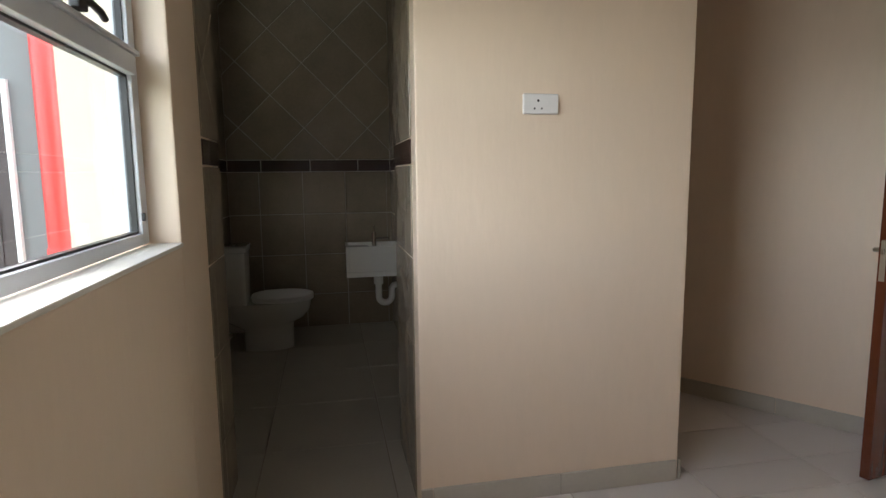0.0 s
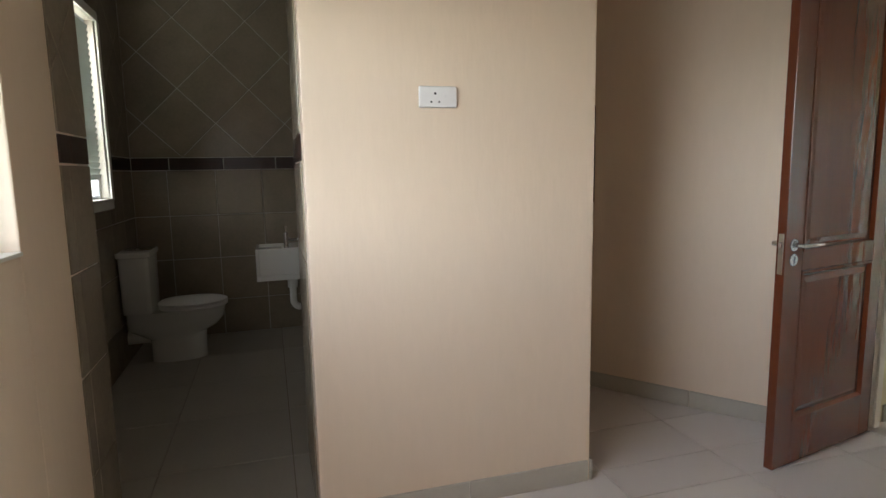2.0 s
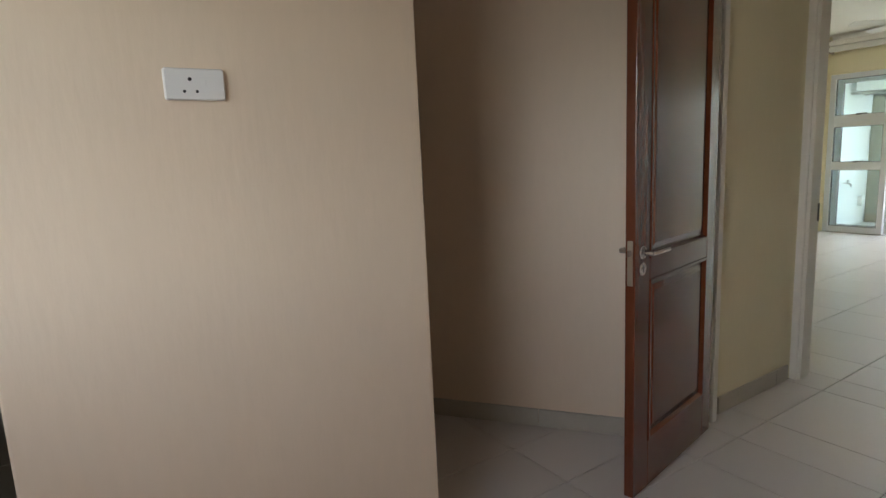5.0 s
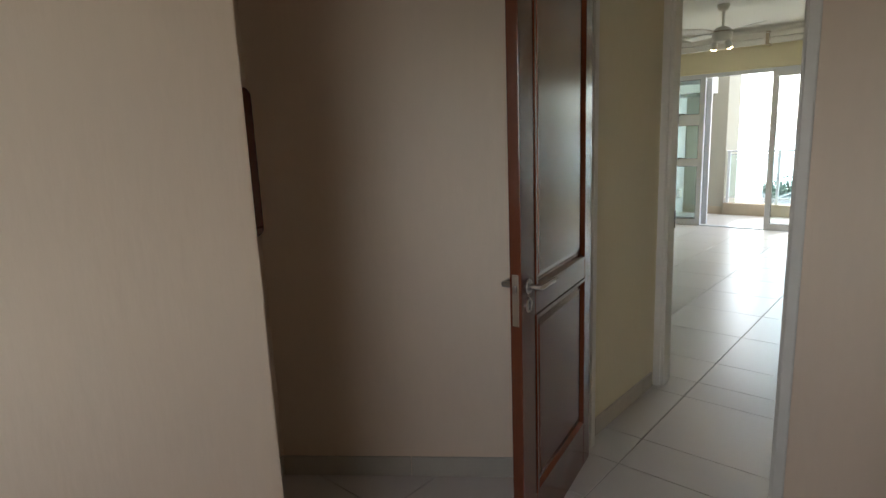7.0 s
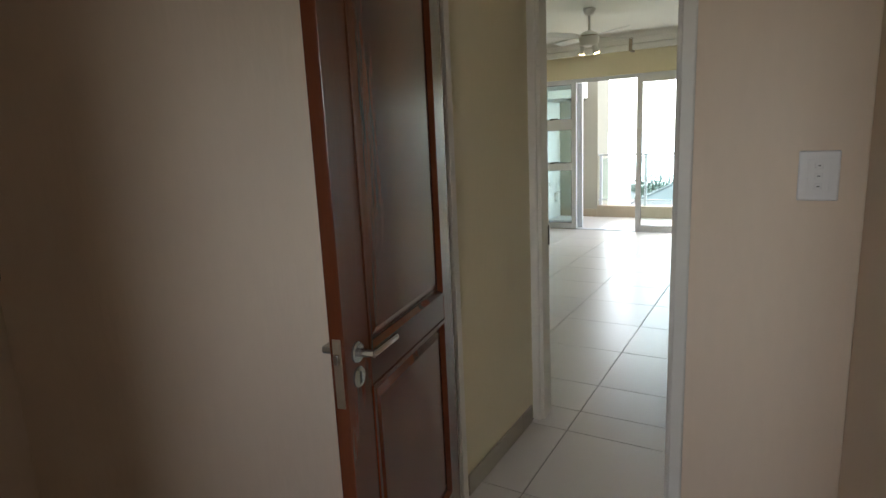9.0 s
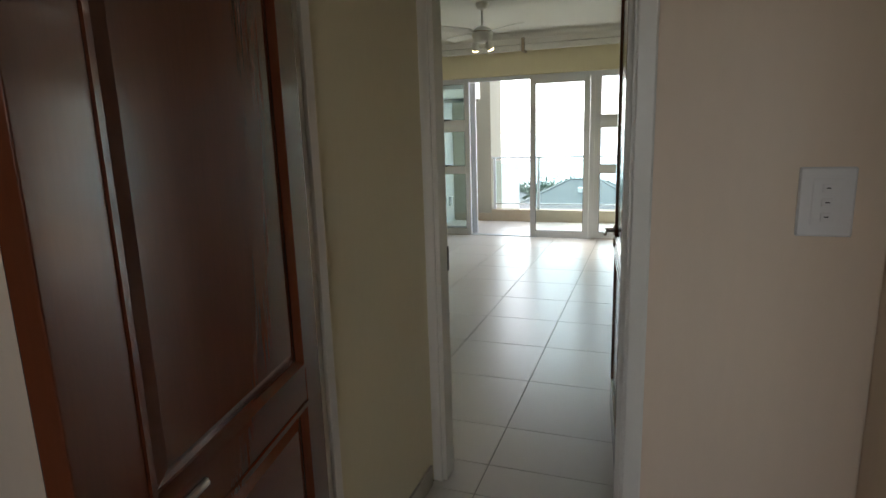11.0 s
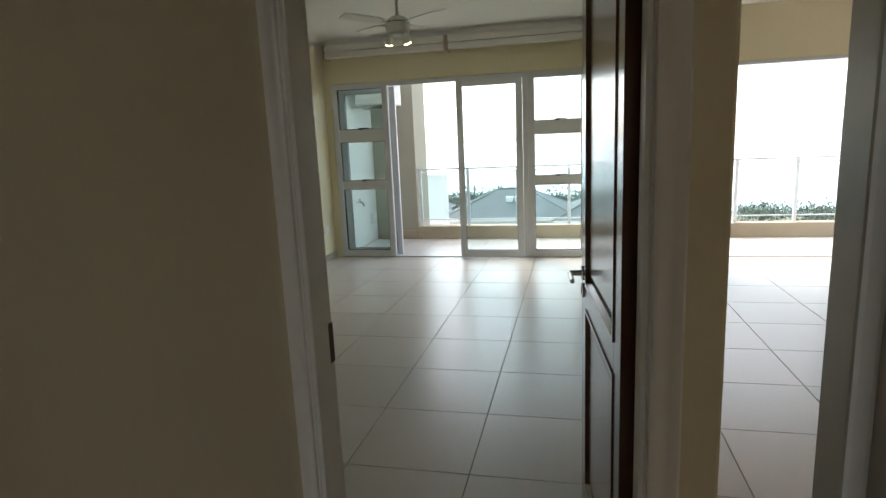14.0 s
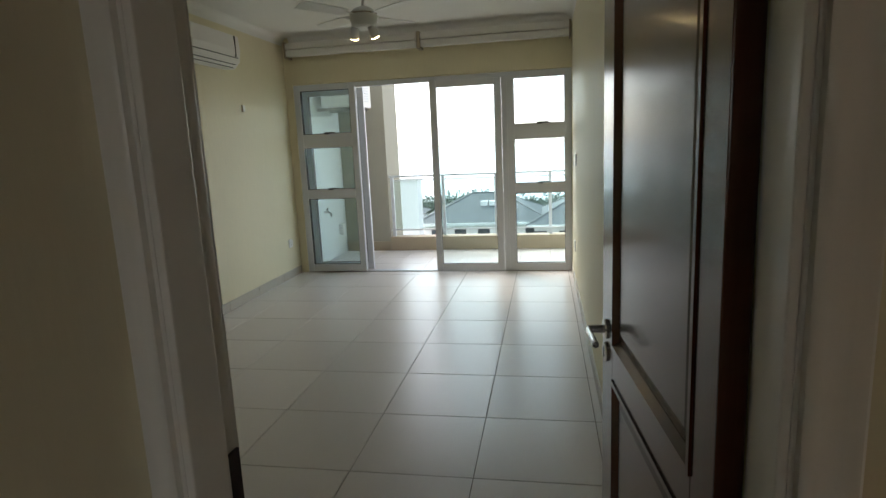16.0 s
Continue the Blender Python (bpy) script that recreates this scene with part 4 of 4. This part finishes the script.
def tile_mesh(w, d, name, mat):
    bm = bmesh.new()
    g = 0.0025
    add_loft(bm, [[(x * (w / 2 - g - s), y * (d / 2 - g - s), z) for x, y in ((-1, -1), (1, -1), (1, 1), (-1, 1))] for s, z in ((0, -0.008), (0, -0.0012), (0.0012, 0.0))])
    bmesh.ops.recalc_face_normals(bm, faces=bm.faces)
    me = bpy.data.meshes.new(name)
    bm.to_mesh(me)
    bm.free()
    me.materials.append(mat)
    return me


tile_cache = {}


def lay_tiles(parent, x0, y0, x1, y1, ox, oy, p, mat, z=0.0):
    """Square tiles on a grid through (ox, oy), cut at the edges of the area."""
    i0, j0 = math.floor((x0 - ox) / p), math.floor((y0 - oy) / p)
    i = i0
    while ox + i * p < x1 - 0.005:
        j = j0
        while oy + j * p < y1 - 0.005:
            xa, xb = max(x0, ox + i * p), min(x1, ox + (i + 1) * p)
            ya, yb = max(y0, oy + j * p), min(y1, oy + (j + 1) * p)
            if xb - xa > 0.012 and yb - ya > 0.012:
                key = (round(xb - xa, 3), round(yb - ya, 3), mat.name)
                if key not in tile_cache:
                    tile_cache[key] = tile_mesh(xb - xa, yb - ya, "tile", mat)
                ob = new("tile", tile_cache[key])
                ob.parent = parent
                ob.location = ((xa + xb) / 2, (ya + yb) / 2, z)
            j += 1
        i += 1


lay_tiles(floor, 4.51, 1.36, 10.43, 4.75, 7.27, 2.01, P, M_TILE)
lay_tiles(floor, 3.40, 1.238, 4.51, 2.214, 7.27, 2.01, P, M_TILE)
lay_tiles(floor, 3.485, -2.6, 10.43, 1.236, 7.27, 2.01, P, M_TILE)
lay_tiles(floor, -0.149, -2.0, 3.40, 2.25, 7.27, 2.01, P, M_TILE)
lay_tiles(floor, 1.80, 2.25, 3.05, 3.19, 7.27, 2.01, P, M_TILE)
lay_tiles(floor, -0.55, 2.25, 0.87, 5.30, 0.55, 2.25, 0.6, M_BFLOOR)
lay_tiles(balcony, 10.59, -4.0, 11.95, 4.68, 10.59, 2.01, 0.4, M_TILE, -0.013)
